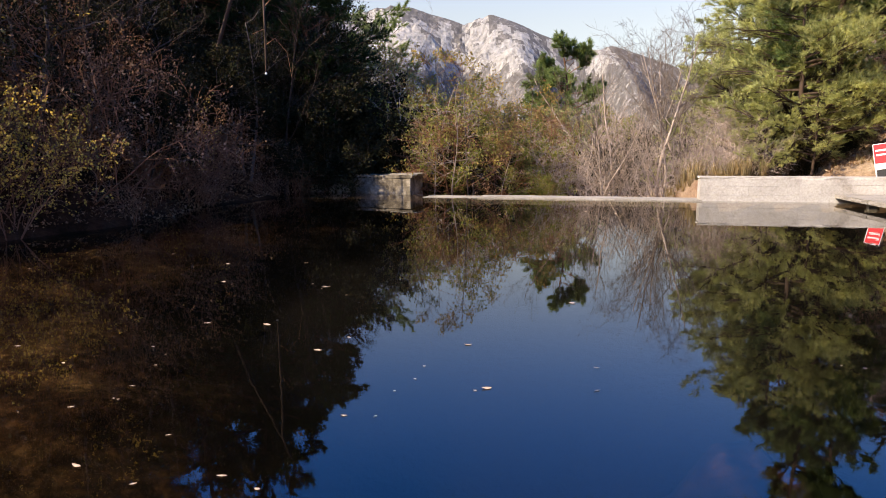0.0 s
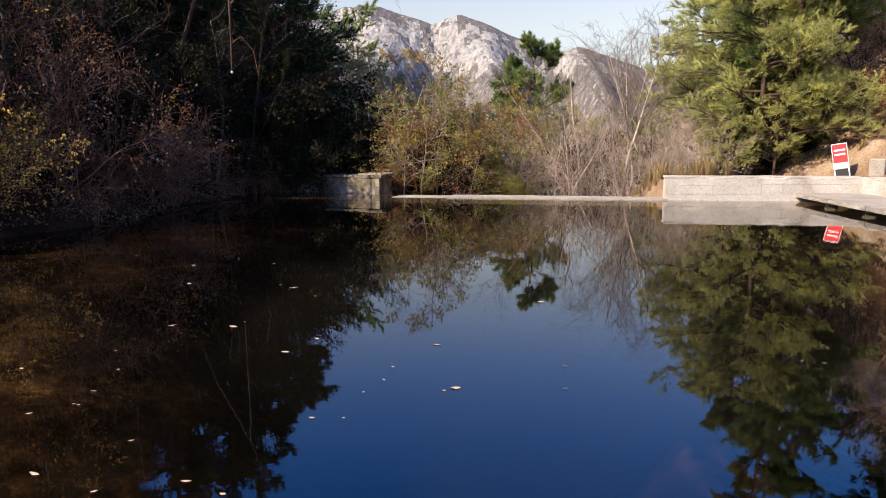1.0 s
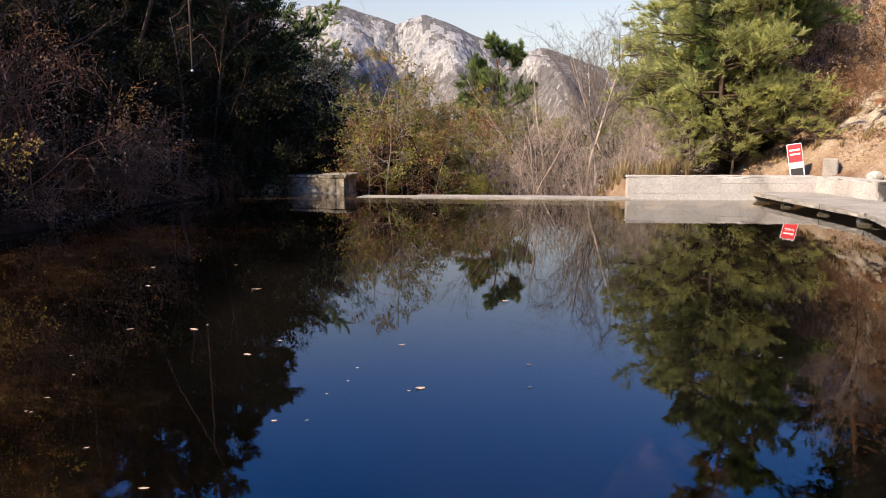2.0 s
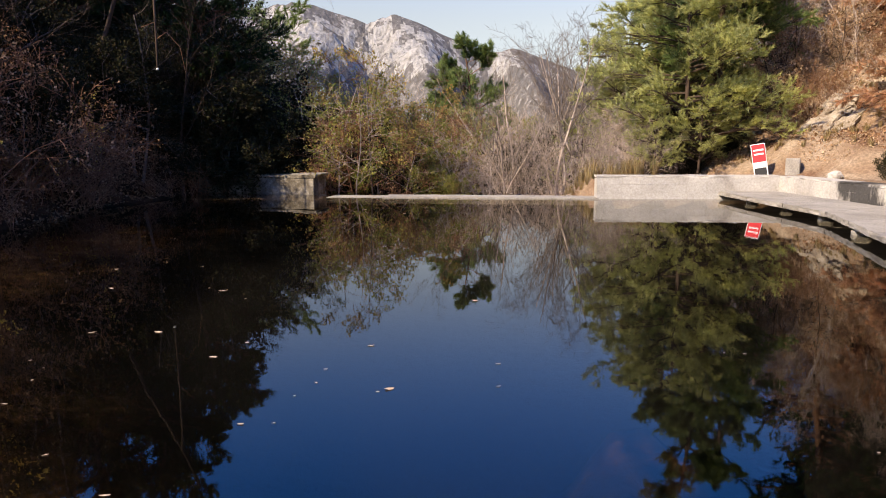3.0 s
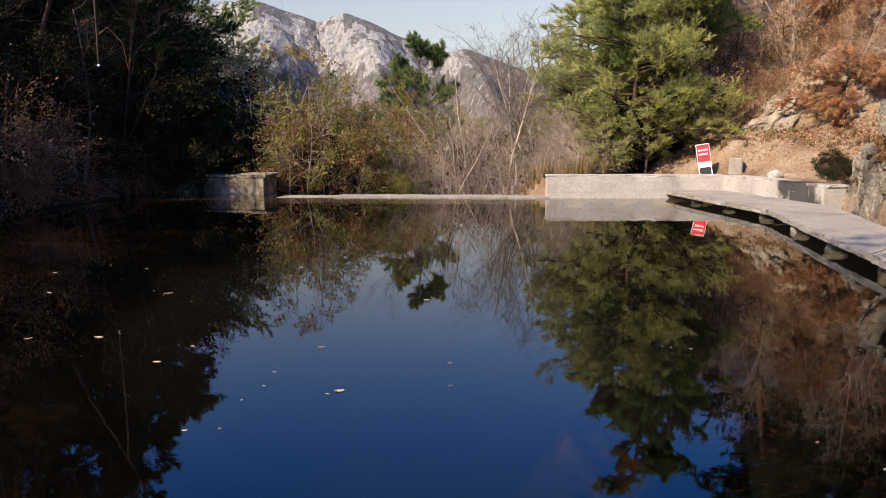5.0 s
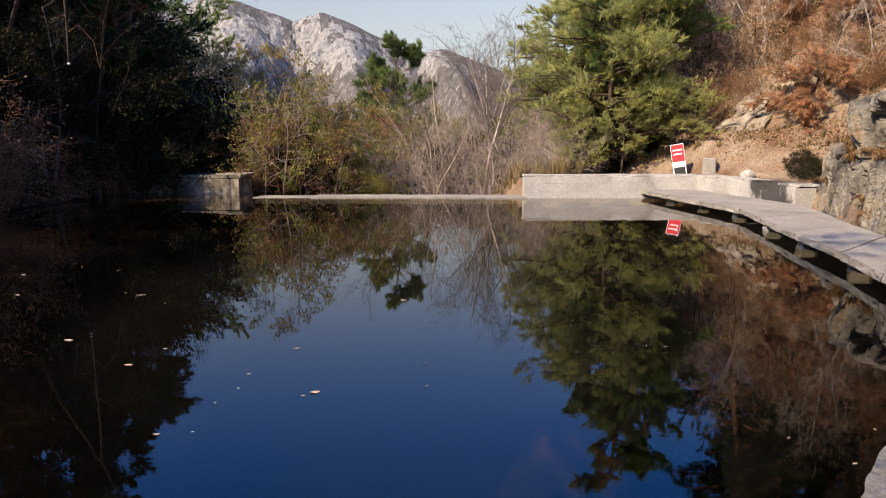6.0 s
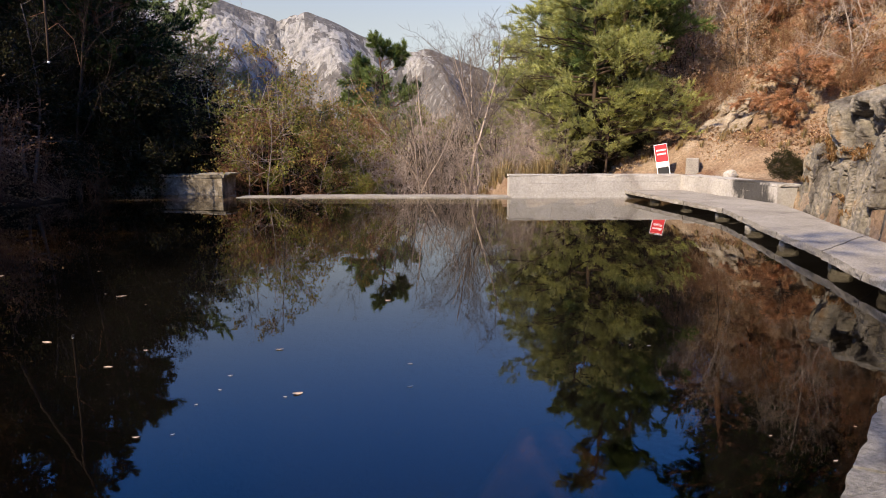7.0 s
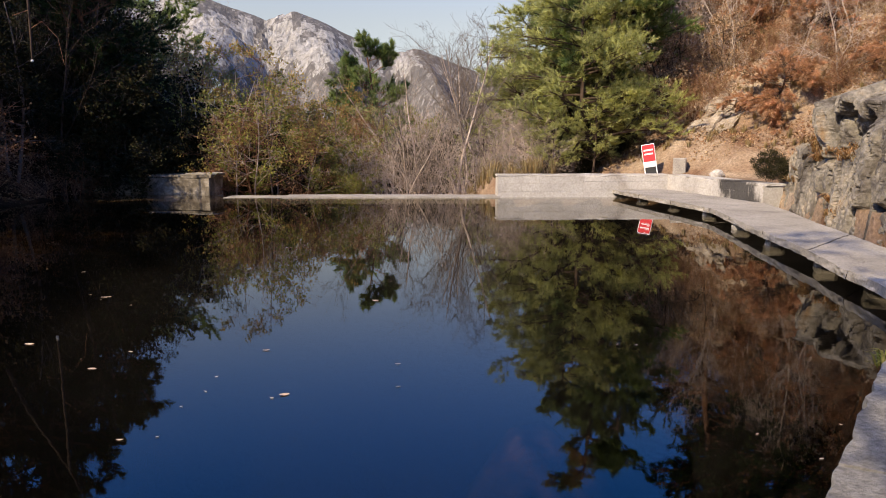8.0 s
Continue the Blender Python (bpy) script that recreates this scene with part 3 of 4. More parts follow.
def blades(rng, centres, size, aspect, count, scatter, bias=None):
    """Small folded leaves scattered round the centres."""
    n = len(centres) * count
    c = np.repeat(np.asarray(centres, float), count, 0) + rng.normal(0, scatter, (n, 3))
    u = rng.normal(0, 1, (n, 3))
    if bias is not None:
        u += np.repeat(np.asarray(bias, float), count, 0)
    u /= np.linalg.norm(u, axis=1)[:, None]
    w = np.cross(u, rng.normal(0, 1, (n, 3)))
    w /= np.linalg.norm(w, axis=1)[:, None] + 1e-9
    L = size * rng.uniform(0.6, 1.3, (n, 1))
    up = np.cross(u, w) * L * 0.18
    v = np.stack([c, c + u * L * 0.5 + w * L * aspect * 0.5 + up, c + u * L, c + u * L * 0.5 - w * L * aspect * 0.5 + up], 1).reshape(-1, 3)
    k = np.arange(n)[:, None] * 4
    return v, np.concatenate([k + np.array([[0, 1, 2]]), k + np.array([[0, 2, 3]])], 0)


def needles(rng, centres, dirs, length, width, count, flare):
    """Brushes of needles."""
    n = len(centres) * count
    d0 = np.repeat(np.asarray(dirs, float), count, 0)
    c = np.repeat(np.asarray(centres, float), count, 0) - d0 * rng.uniform(-0.2, 1.0, (n, 1)) * length
    d = d0 + rng.normal(0, flare, (n, 3)) + np.array([0, 0, 0.15])
    d /= np.linalg.norm(d, axis=1)[:, None]
    w = np.cross(d, rng.normal(0, 1, (n, 3)))
    w /= np.linalg.norm(w, axis=1)[:, None] + 1e-9
    L = length * rng.uniform(0.7, 1.25, (n, 1))
    v = np.stack([c - w * width * 0.5, c + w * width * 0.5, c + d * L], 1).reshape(-1, 3)
    return v, np.arange(n * 3).reshape(-1, 3)


def plant(name, label, category, seed, tall, r, spec, bark, stems=1, lean=0.1, foliage=None, sides=(7, 5, 4, 3), group="", twig_bark=None):
    """A woody plant at the origin: trunk, branches and, where given, a crown. foliage: (material, size, aspect, count, scatter)."""
    rng, nrng = random.Random(seed), np.random.default_rng(seed)
    last = len(spec) - 1
    out, tips = [[] for _ in spec], []
    root = thing(name, label, category, group)
    for s in range(stems):
        a = rng.random() * 2 * math.pi
        tilt = lean * (1 if stems == 1 else rng.uniform(0.6, 1.8))
        d = (math.cos(a) * tilt, math.sin(a) * tilt, 1)
        base = (math.cos(a) * 0.12 * (stems > 1), math.sin(a) * 0.12 * (stems > 1), -0.25)
        grow(rng, base, np.array(d) / np.linalg.norm(d), tall * rng.uniform(0.8, 1.0), r * rng.uniform(0.7, 1.0), 0, last, spec, out, tips)
        part("trunk" if stems == 1 else "stem", mesh_of("stem", *tubes(out[0], sides[0] if stems < 4 else 4), bark, True), root)
        out[0] = []
    vs, fs, base = [], [], 0
    for lv in range(1, last + 1):
        if out[lv]:
            v, f = tubes(out[lv], sides[min(lv, len(sides) - 1)])
            vs.append(v)
            fs.append(f + base)
            base += len(v)
    if vs:
        quads_ = [f for f in fs]
        part("branching", mesh_of("branching", np.concatenate(vs), quads_, twig_bark or bark, False), root)
    if foliage:
        material, size, aspect, count, scatter = foliage
        pts = np.array([p for p, d, lv in tips if lv >= last - 1])
        dirs = np.array([d for p, d, lv in tips if lv >= last - 1])
        if aspect < 0:
            v, f = needles(nrng, pts, dirs, size, -aspect, count, scatter)
        else:
            v, f = blades(nrng, pts, size, aspect, count, scatter, dirs * 0.8)
        part("crown", mesh_of("crown", v, f, material), root)
    return root


#        joints bend lift kids spread ratio start
BARE = [(9, 0.09, 0.02, 12, 0.8, 0.46, 0.16), (6, 0.14, 0.05, 6, 0.7, 0.5, 0.15), (5, 0.16, 0.04, 5, 0.7, 0.55, 0.15), (4, 0.18, 0.03, 0, 0, 0, 0)]
SHRUB = [(7, 0.12, 0.02, 7, 0.7, 0.5, 0.1), (5, 0.17, 0.03, 6, 0.7, 0.55, 0.1), (4, 0.2, 0.02, 0, 0, 0, 0)]
PINE = [(10, 0.045, 0.05, 36, 1.3, 0.33, 0.16), (6, 0.10, 0.0, 10, 0.75, 0.42, 0.12), (4, 0.14, 0.05, 5, 0.7, 0.6, 0.15), (2, 0.15, 0.08, 0, 0, 0, 0)]
SPRUCE = [(10, 0.02, 0.05, 40, 1.4, 0.26, 0.12), (5, 0.08, 0.02, 8, 0.8, 0.45, 0.15), (3, 0.12, 0.03, 0, 0, 0, 0)]
LOWPINE = [(10, 0.05, 0.05, 46, 1.4, 0.40, 0.26), (6, 0.10, 0.01, 10, 0.75, 0.40, 0.2), (4, 0.14, 0.04, 5, 0.75, 0.6, 0.1), (2, 0.18, 0.08, 0, 0, 0, 0)]
TALLPINE = [(10, 0.04, 0.05, 40, 1.3, 0.21, 0.26), (6, 0.10, 0.02, 10, 0.75, 0.42, 0.15), (4, 0.14, 0.05, 5, 0.75, 0.6, 0.1), (2, 0.18, 0.08, 0, 0, 0, 0)]
WITHERED = [(8, 0.10, 0.02, 30, 1.5, 0.75, 0.10), (6, 0.10, -0.05, 9, 0.75, 0.42, 0.12), (4, 0.14, -0.05, 5, 0.7, 0.6, 0.15), (2, 0.15, -0.05, 0, 0, 0, 0)]
CROOKED = [(10, 0.10, 0.06, 30, 1.2, 0.30, 0.38), (6, 0.13, 0.02, 11, 0.75, 0.42, 0.3), (4, 0.15, 0.06, 4, 0.7, 0.6, 0.2), (2, 0.15, 0.08, 0, 0, 0, 0)]
LEAFY = [(8, 0.08, 0.03, 11, 1.1, 0.42, 0.2), (5, 0.15, 0.0, 6, 0.75, 0.5, 0.15), (4, 0.18, 0.02, 3, 0.7, 0.55, 0.2), (3, 0.2, 0.02, 0, 0, 0, 0)]
LAYERED = [(8, 0.07, 0.03, 14, 1.25, 0.38, 0.18), (5, 0.12, 0.01, 6, 0.7, 0.5, 0.2), (4, 0.16, 0.0, 3, 0.7, 0.5, 0.25), (2, 0.2, 0.0, 0, 0, 0, 0)]

FLAT = {id(LAYERED): 0.18, id(PINE): 0.3, id(LOWPINE): 0.22, id(TALLPINE): 0.3, id(WITHERED): 0.3, id(CROOKED): 0.3, id(LEAFY): 0.35, id(SPRUCE): 0.4}      # how far side twigs leave the level


def scatter_spots(seed, n, region, size, gap=0.8):
    """n spots inside region(x, y), no two closer than gap."""
    rng = random.Random(seed)
    got = []
    (x0, x1), (y0, y1), ok = region
    for _ in range(n * 60):
        if len(got) >= n:
            break
        x, y = rng.uniform(x0, x1), rng.uniform(y0, y1)
        if ok(x, y) and all((x - a) ** 2 + (y - b) ** 2 > gap * gap for a, b, *_ in got):
            got.append((x, y, rng.uniform(0, 360), rng.uniform(*size)))
    return got


def stand(proto, spots, first=True):
    """Sets a plant and its copies on the ground. spots: x, y, turn, scale, sink or height over the ground."""
    for i, (x, y, turn, size) in enumerate(spots):
        m = Matrix.Translation((x, y, zat(x, y))) @ Matrix.Rotation(radians(turn), 4, "Z") @ Matrix.Scale(size, 4)
        if i == 0 and first:
            proto.matrix_basis = m
        else:
            c = copy_thing(proto, Matrix.Identity(4))
            c.matrix_basis = m


lsx = lambda y: float(np.interp(y, ls_y, ls_x))
rfx = lambda y: float(np.interp(y, rf_y, rf_x))

# pines at the foot of the right hill
pine_a = plant("pine_tree", "broad yellow-green pine on the slope foot", "pine tree", 11, 10.0, 0.15, LOWPINE, DARKBARK, foliage=(NEEDLES, 0.19, -0.02, 15, 0.5), group="pines", twig_bark=DARKBARK)
stand(pine_a, [(11.4, 23.2, 130, 0.8), (12.2, 24.6, 250, 0.92), (11.4, 26.4, 60, 0.8), (5.4, 29.4, 30, 0.42), (9.0, 25.4, 300, 0.36), (11.9, 22.4, 200, 0.36), (10.6, 22.6, 20, 0.30), (3.0, 25.4, 120, 0.26)])
pine_d = plant("pine_tree", "tall deep green pine with a dark trunk on the slope", "pine tree", 17, 11.0, 0.17, TALLPINE, DARKBARK, foliage=(MIDNEEDLES, 0.20, -0.022, 17, 0.5), group="pines")
stand(pine_d, [(14.0, 24.8, 75, 1.1), (13.2, 26.4, 250, 1.0), (15.0, 27.4, 160, 1.05), (12.6, 28.4, 200, 1.0)])
pine_b = plant("pine_tree", "green pine among the hillside trees, needles darkened for shade", "pine tree", 23, 11.0, 0.2, PINE, PINEBARK, foliage=(SHADENEEDLES, 0.20, -0.024, 24, 0.6), group="pines")
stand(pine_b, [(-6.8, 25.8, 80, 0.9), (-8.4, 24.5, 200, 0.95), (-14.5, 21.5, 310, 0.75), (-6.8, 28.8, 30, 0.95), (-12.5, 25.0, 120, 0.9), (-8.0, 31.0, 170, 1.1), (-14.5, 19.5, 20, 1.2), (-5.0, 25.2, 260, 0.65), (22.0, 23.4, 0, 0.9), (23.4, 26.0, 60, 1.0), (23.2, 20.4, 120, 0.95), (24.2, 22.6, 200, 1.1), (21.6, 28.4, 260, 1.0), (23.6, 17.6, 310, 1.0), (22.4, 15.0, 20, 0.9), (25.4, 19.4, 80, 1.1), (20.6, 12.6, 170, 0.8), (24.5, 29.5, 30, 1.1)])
pine_c = plant("pine_tree", "crooked tall pine with a red upper trunk beyond the weir", "pine tree", 31, 9.6, 0.17, CROOKED, PINEBARK, foliage=(MIDNEEDLES, 0.20, -0.024, 28, 0.6), group="pines")
stand(pine_c, [(5.2, 34.0, 0, 0.92)])
fir = plant("conifer", "slender young conifer beyond the weir", "conifer", 41, 9.5, 0.12, SPRUCE, BARK, foliage=(MIDNEEDLES, 0.18, -0.03, 24, 0.5), group="conifers", twig_bark=DARKBARK)
stand(fir, [(-2.75, 38.0, 0, 1.28), (-4.4, 36.0, 60, 1.1), (9.5, 46.0, 90, 0.75)])

# leafing trees and shrubs beyond the weir
spring = plant("leafing_tree", "slender tree breaking into yellow-green leaf", "tree", 51, 5.6, 0.045, LAYERED, BARK, stems=2, lean=0.12, foliage=(SPRING, 0.085, 0.65, 2, 0.06), group="leafing trees", twig_bark=WARMBARK)
stand(spring, [(1.0, 22.8, 0, 0.95), (-3.6, 29.5, 40, 1.1), (-0.4, 24.4, 70, 1.0), (2.7, 24.6, 150, 0.85), (-1.6, 26.6, 200, 1.05), (1.2, 27.6, 260, 1.0), (-2.2, 29.5, 30, 1.15), (-0.6, 33.5, 80, 1.1), (-1.4, 30.4, 10, 1.15), (-3.0, 31.0, 300, 1.25), (0.6, 31.5, 180, 1.1), (3.6, 27.4, 20, 0.8)])
sapling = plant("leafing_tree", "thin pale-stemmed sapling with sparse olive leaves", "tree", 57, 4.8, 0.04, LAYERED, PALEBARK, lean=0.04, foliage=(GREEN, 0.09, 0.65, 2, 0.06), group="leafing trees")
stand(sapling, [(0.35, 22.2, 0, 0.9), (-0.35, 22.6, 120, 1.0), (1.9, 22.9, 60, 0.7), (-1.2, 24.0, 200, 1.0), (3.5, 23.6, 30, 0.7)])
olive = plant("leafing_shrub", "olive-green leafing shrub below the weir", "shrub", 61, 3.6, 0.035, LAYERED, WARMBARK, stems=4, lean=0.25, foliage=(GREEN, 0.095, 0.6, 3, 0.08), group="shrubs")
stand(olive, [(0.3, 23.4, 0, 0.55), (2.9, 23.8, 90, 0.6), (2.6, 26.6, 300, 1.0), (3.4, 22.6, 120, 0.4), (2.2, 25.2, 200, 0.9), (-0.9, 28.4, 330, 1.1), (3.4, 29.0, 80, 1.2), (0.6, 29.5, 210, 1.2), (9.4, 24.6, 60, 0.6)] + scatter_spots(22, 14, ((-15, 30), (36, 90), lambda x, y: True), (1.3, 2.2), 2.5))

# bare trees between the weir and the pines
bare = plant("bare_tree", "bare grey-twigged tree below the weir", "tree", 71, 7.6, 0.06, BARE, PALEBARK, stems=2, lean=0.28, group="bare trees", twig_bark=BARK)
stand(bare, [(7.3, 23.2, 0, 1.0), (6.2, 24.6, 80, 0.85), (8.6, 25.4, 160, 1.0), (5.2, 23.0, 220, 0.6), (8.2, 28.5, 300, 1.1), (10.6, 28.0, 40, 1.1), (11.5, 31.0, 20, 1.2)])
far_bare = plant("bare_tree", "brown bare tree in the valley beyond", "tree", 75, 7.6, 0.08, BARE, PALEBARK, stems=2, lean=0.15, group="valley trees")
stand(far_bare, [(-2.4, 33.0, 0, 1.0), (-1.2, 34.5, 60, 1.05), (0.3, 36.0, 130, 1.0), (1.6, 35.0, 200, 0.9), (-3.4, 35.0, 280, 1.1)] + scatter_spots(21, 60, ((-25, 45), (38, 130), lambda x, y: True), (0.9, 1.3), 2.0))
thicket = plant("bare_shrub", "tangled bare shrub with pale twigs", "shrub", 81, 3.0, 0.017, SHRUB, PALEBARK, stems=7, lean=0.4, group="bare shrubs")
stand(thicket, [(5.0, 23.6, 30, 1.0), (6.0, 23.6, 100, 1.2), (7.8, 23.8, 170, 1.2), (8.8, 24.6, 230, 1.2), (5.6, 22.6, 0, 0.8), (7.0, 22.4, 60, 0.9), (8.6, 22.8, 260, 1.0), (6.6, 26.0, 320, 1.2), (9.8, 22.4, 90, 0.8), (9.2, 28.2, 210, 1.4), (4.2, 23.2, 10, 0.9), (4.4, 28.0, 250, 1.4)])

# the shaded left bank


def sunlit_gap(x, y):
    """The clearing through which the sun reaches the end of the left wall."""
    s, off = (-2.2 - x) * 0.87 + (22.2 - y) * 0.49, abs((-2.2 - x) * 0.49 - (22.2 - y) * 0.87)
    return s > 1.5 and off < 1.5


left_region = ((-22, -1), (10, 40), lambda x, y: 1.2 < lsx(y) - x < 13 and not sunlit_gap(x, y))
near_left = ((-16, -7), (2, 13), lambda x, y: 1.8 < lsx(y) - x < 7)
by_blossom = lambda x, y: -10 < x < -6.9 and 9.5 < y < 13.4


bank_bare = plant("bare_tree", "dark bare tree on the shaded bank", "tree", 91, 6.5, 0.06, BARE, DARKBARK, stems=2, lean=0.2, group="bank trees")
stand(bank_bare, scatter_spots(1, 28, left_region, (0.7, 1.1), 1.6) + scatter_spots(31, 9, near_left, (0.6, 0.9), 1.3) + [(-4.5, -3.6, 20, 0.9), (-2.2, -4.4, 100, 1.0), (-6.0, -4.5, 200, 1.0)])
bank_leaf = plant("leafing_tree", "sparse bank tree with leaves darkened for shade", "tree", 95, 6.5, 0.08, LEAFY, BARK, stems=2, lean=0.2, foliage=(SHADELEAF, 0.085, 0.6, 4, 0.09), group="bank trees")
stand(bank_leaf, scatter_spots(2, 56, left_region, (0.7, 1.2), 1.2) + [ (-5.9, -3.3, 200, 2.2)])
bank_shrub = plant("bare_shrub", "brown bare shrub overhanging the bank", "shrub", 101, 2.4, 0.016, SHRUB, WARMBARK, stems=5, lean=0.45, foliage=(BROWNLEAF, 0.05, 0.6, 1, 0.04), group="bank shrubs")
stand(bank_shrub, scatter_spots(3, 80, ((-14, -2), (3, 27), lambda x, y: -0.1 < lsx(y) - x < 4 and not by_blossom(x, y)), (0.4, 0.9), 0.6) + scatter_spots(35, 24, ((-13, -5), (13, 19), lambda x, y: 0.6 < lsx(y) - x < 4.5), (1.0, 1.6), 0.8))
# Near-black evergreens; those by the weir and pines are added to fill in shade.
evergreen = plant("evergreen_shrub", "dense evergreen shrub with leaves darkened for shade", "shrub", 105, 3.0, 0.03, LEAFY, BARK, stems=4, lean=0.35, foliage=(SHADELEAF, 0.09, 0.6, 4, 0.09), group="bank shrubs")
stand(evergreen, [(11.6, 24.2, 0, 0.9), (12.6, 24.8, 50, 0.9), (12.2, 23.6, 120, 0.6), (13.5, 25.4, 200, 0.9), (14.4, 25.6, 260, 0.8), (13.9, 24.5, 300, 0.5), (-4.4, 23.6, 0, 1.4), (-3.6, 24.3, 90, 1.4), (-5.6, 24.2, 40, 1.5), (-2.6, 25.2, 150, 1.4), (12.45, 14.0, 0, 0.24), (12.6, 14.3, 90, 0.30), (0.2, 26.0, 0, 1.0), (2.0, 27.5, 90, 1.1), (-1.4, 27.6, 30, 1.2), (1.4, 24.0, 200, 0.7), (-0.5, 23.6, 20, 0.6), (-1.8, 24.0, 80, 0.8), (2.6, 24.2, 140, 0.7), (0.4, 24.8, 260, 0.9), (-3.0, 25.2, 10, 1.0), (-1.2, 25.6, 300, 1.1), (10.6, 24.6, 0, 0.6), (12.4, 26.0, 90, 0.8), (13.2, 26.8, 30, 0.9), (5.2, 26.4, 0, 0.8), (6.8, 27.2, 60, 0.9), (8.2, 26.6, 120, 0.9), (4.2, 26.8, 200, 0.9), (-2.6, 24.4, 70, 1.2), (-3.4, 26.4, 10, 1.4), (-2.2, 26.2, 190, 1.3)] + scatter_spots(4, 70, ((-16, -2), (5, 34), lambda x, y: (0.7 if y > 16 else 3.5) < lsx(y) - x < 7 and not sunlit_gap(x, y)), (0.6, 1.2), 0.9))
blossom = plant("flowering_shrub", "yellow-flowering shrub on the bank", "shrub", 111, 2.7, 0.018, SHRUB, WARMBARK, stems=7, lean=0.45, foliage=(YELLOW, 0.055, 0.8, 2, 0.03), group="flowering shrubs")
stand(blossom, [(-7.7, 12.0, 0, 0.85), (-8.3, 11.8, 100, 0.9), (-8.2, 12.6, 200, 0.9), (-10.4, 12.6, 70, 1.7), (-10.6, 14.2, 10, 1.7), (-7.3, 18.6, 50, 0.9)])

# the sunny right hill
right_region = ((15, 32), (20, 36), lambda x, y: 4.5 < x - rfx(y) < 17)
hill_bare = plant("bare_tree", "bare hillside tree with grey bark", "tree", 121, 6.0, 0.055, BARE, PALEBARK, stems=2, lean=0.12, group="hillside trees")
stand(hill_bare, [(11.2, 25.5, 0, 0.9), (12.2, 26.5, 50, 1.0), (10.0, 26.2, 100, 0.9)] + scatter_spots(11, 20, right_region, (0.7, 1.1), 1.4))
young = plant("young_tree", "slim bare upright young tree", "tree", 123, 4.6, 0.05, BARE, PALEBARK, lean=0.05, group="hillside trees")
stand(young, [(5.0, 24.2, 40, 0.8), (6.4, 23.0, 90, 0.7), (7.6, 24.6, 150, 0.9), (4.2, 25.0, 210, 0.8), (8.4, 23.4, 10, 0.8), (9.6, 22.6, 0, 0.75), (10.3, 23.6, 60, 0.8), (11.0, 24.4, 120, 0.9), (11.9, 25.2, 180, 0.8), (12.8, 25.6, 240, 0.8), (13.6, 26.2, 300, 0.9), (9.2, 23.8, 30, 0.8)] + scatter_spots(16, 26, ((14, 26), (18, 33), lambda x, y: 3.6 < x - rfx(y) < 12), (0.6, 1.1), 0.9))
withered = plant("withered_pine", "withered small pine with rust-orange needles", "pine tree", 151, 3.0, 0.07, WITHERED, PINEBARK, foliage=(DEADNEEDLES, 0.16, -0.016, 22, 0.5), group="withered pines", twig_bark=DARKBARK)
stand(withered, [(17.5, 20.0, 30, 0.72), (19.6, 24.2, 150, 0.7), (20.0, 20.6, 260, 0.6), (21.6, 21.6, 80, 0.8), (19.2, 16.6, 10, 0.6)])
dry = plant("dry_tree", "small tree hung with dry orange leaves", "tree", 131, 3.2, 0.045, LEAFY, BARK, stems=3, lean=0.3, foliage=(DRYLEAF, 0.055, 0.6, 3, 0.07), group="dry-leaved trees")
stand(dry, [(20.5, 22.5, 20, 0.9), (22.0, 19.0, 200, 1.1), (19.5, 12.5, 100, 0.8), (18.6, 26.5, 60, 0.8)] + scatter_spots(14, 4, ((15, 30), (7, 34), lambda x, y: 7.5 < x - rfx(y) < 17), (1.0, 1.6), 2.4))
tan_tree = plant("dry_tree", "twiggy small tree holding pale tan dead leaves", "tree", 133, 3.4, 0.05, LEAFY, DARKBARK, stems=2, lean=0.2, foliage=(TANLEAF, 0.075, 0.7, 2, 0.07), group="dry-leaved trees")
stand(tan_tree, [(15.8, 23.4, 0, 0.9), (16.6, 24.4, 90, 1.0), (17.2, 23.0, 200, 0.8)])
brown = plant("brown_leaved_tree", "twiggy hillside tree with a few brown dry leaves", "tree", 135, 4.2, 0.05, LEAFY, WARMBARK, stems=3, lean=0.25, foliage=(BROWNLEAF, 0.07, 0.6, 1, 0.06), group="dry-leaved trees")
stand(brown, [(0.5, 23.4, 0, 0.85), (1.9, 24.0, 60, 0.8), (-0.9, 25.2, 120, 1.0), (3.3, 25.0, 200, 0.9), (1.3, 26.0, 250, 1.0), (-0.3, 22.9, 300, 0.5), (4.8, 26.6, 30, 1.0)] + scatter_spots(15, 18, ((14, 30), (6, 34), lambda x, y: 6.0 < x - rfx(y) < 16), (0.7, 1.3), 1.2))
brush = plant("dry_shrub", "brown dry-leaved brush on the hillside", "shrub", 141, 1.5, 0.014, SHRUB, WARMBARK, stems=7, lean=0.5, foliage=(BROWNLEAF, 0.05, 0.6, 2, 0.05), group="hillside brush")
stand(brush, scatter_spots(12, 60, ((13, 28), (15, 32), lambda x, y: 3.8 < x - rfx(y) < 12), (0.5, 1.0), 0.6) + scatter_spots(13, 22, ((10, 20), (6, 15), lambda x, y: 1.6 < x - rfx(y) < 7), (0.4, 0.8), 0.5))
tan_brush = plant("dry_shrub", "pale tan dry-leaved brush on the hillside", "shrub", 143, 1.3, 0.012, SHRUB, PALEBARK, stems=6, lean=0.5, foliage=(TANLEAF, 0.05, 0.6, 1, 0.05), group="hillside brush")
stand(tan_brush, scatter_spots(17, 80, ((14, 28), (17, 33), lambda x, y: 3.4 < x - rfx(y) < 12), (0.4, 0.9), 0.6))

# litter and dry grass


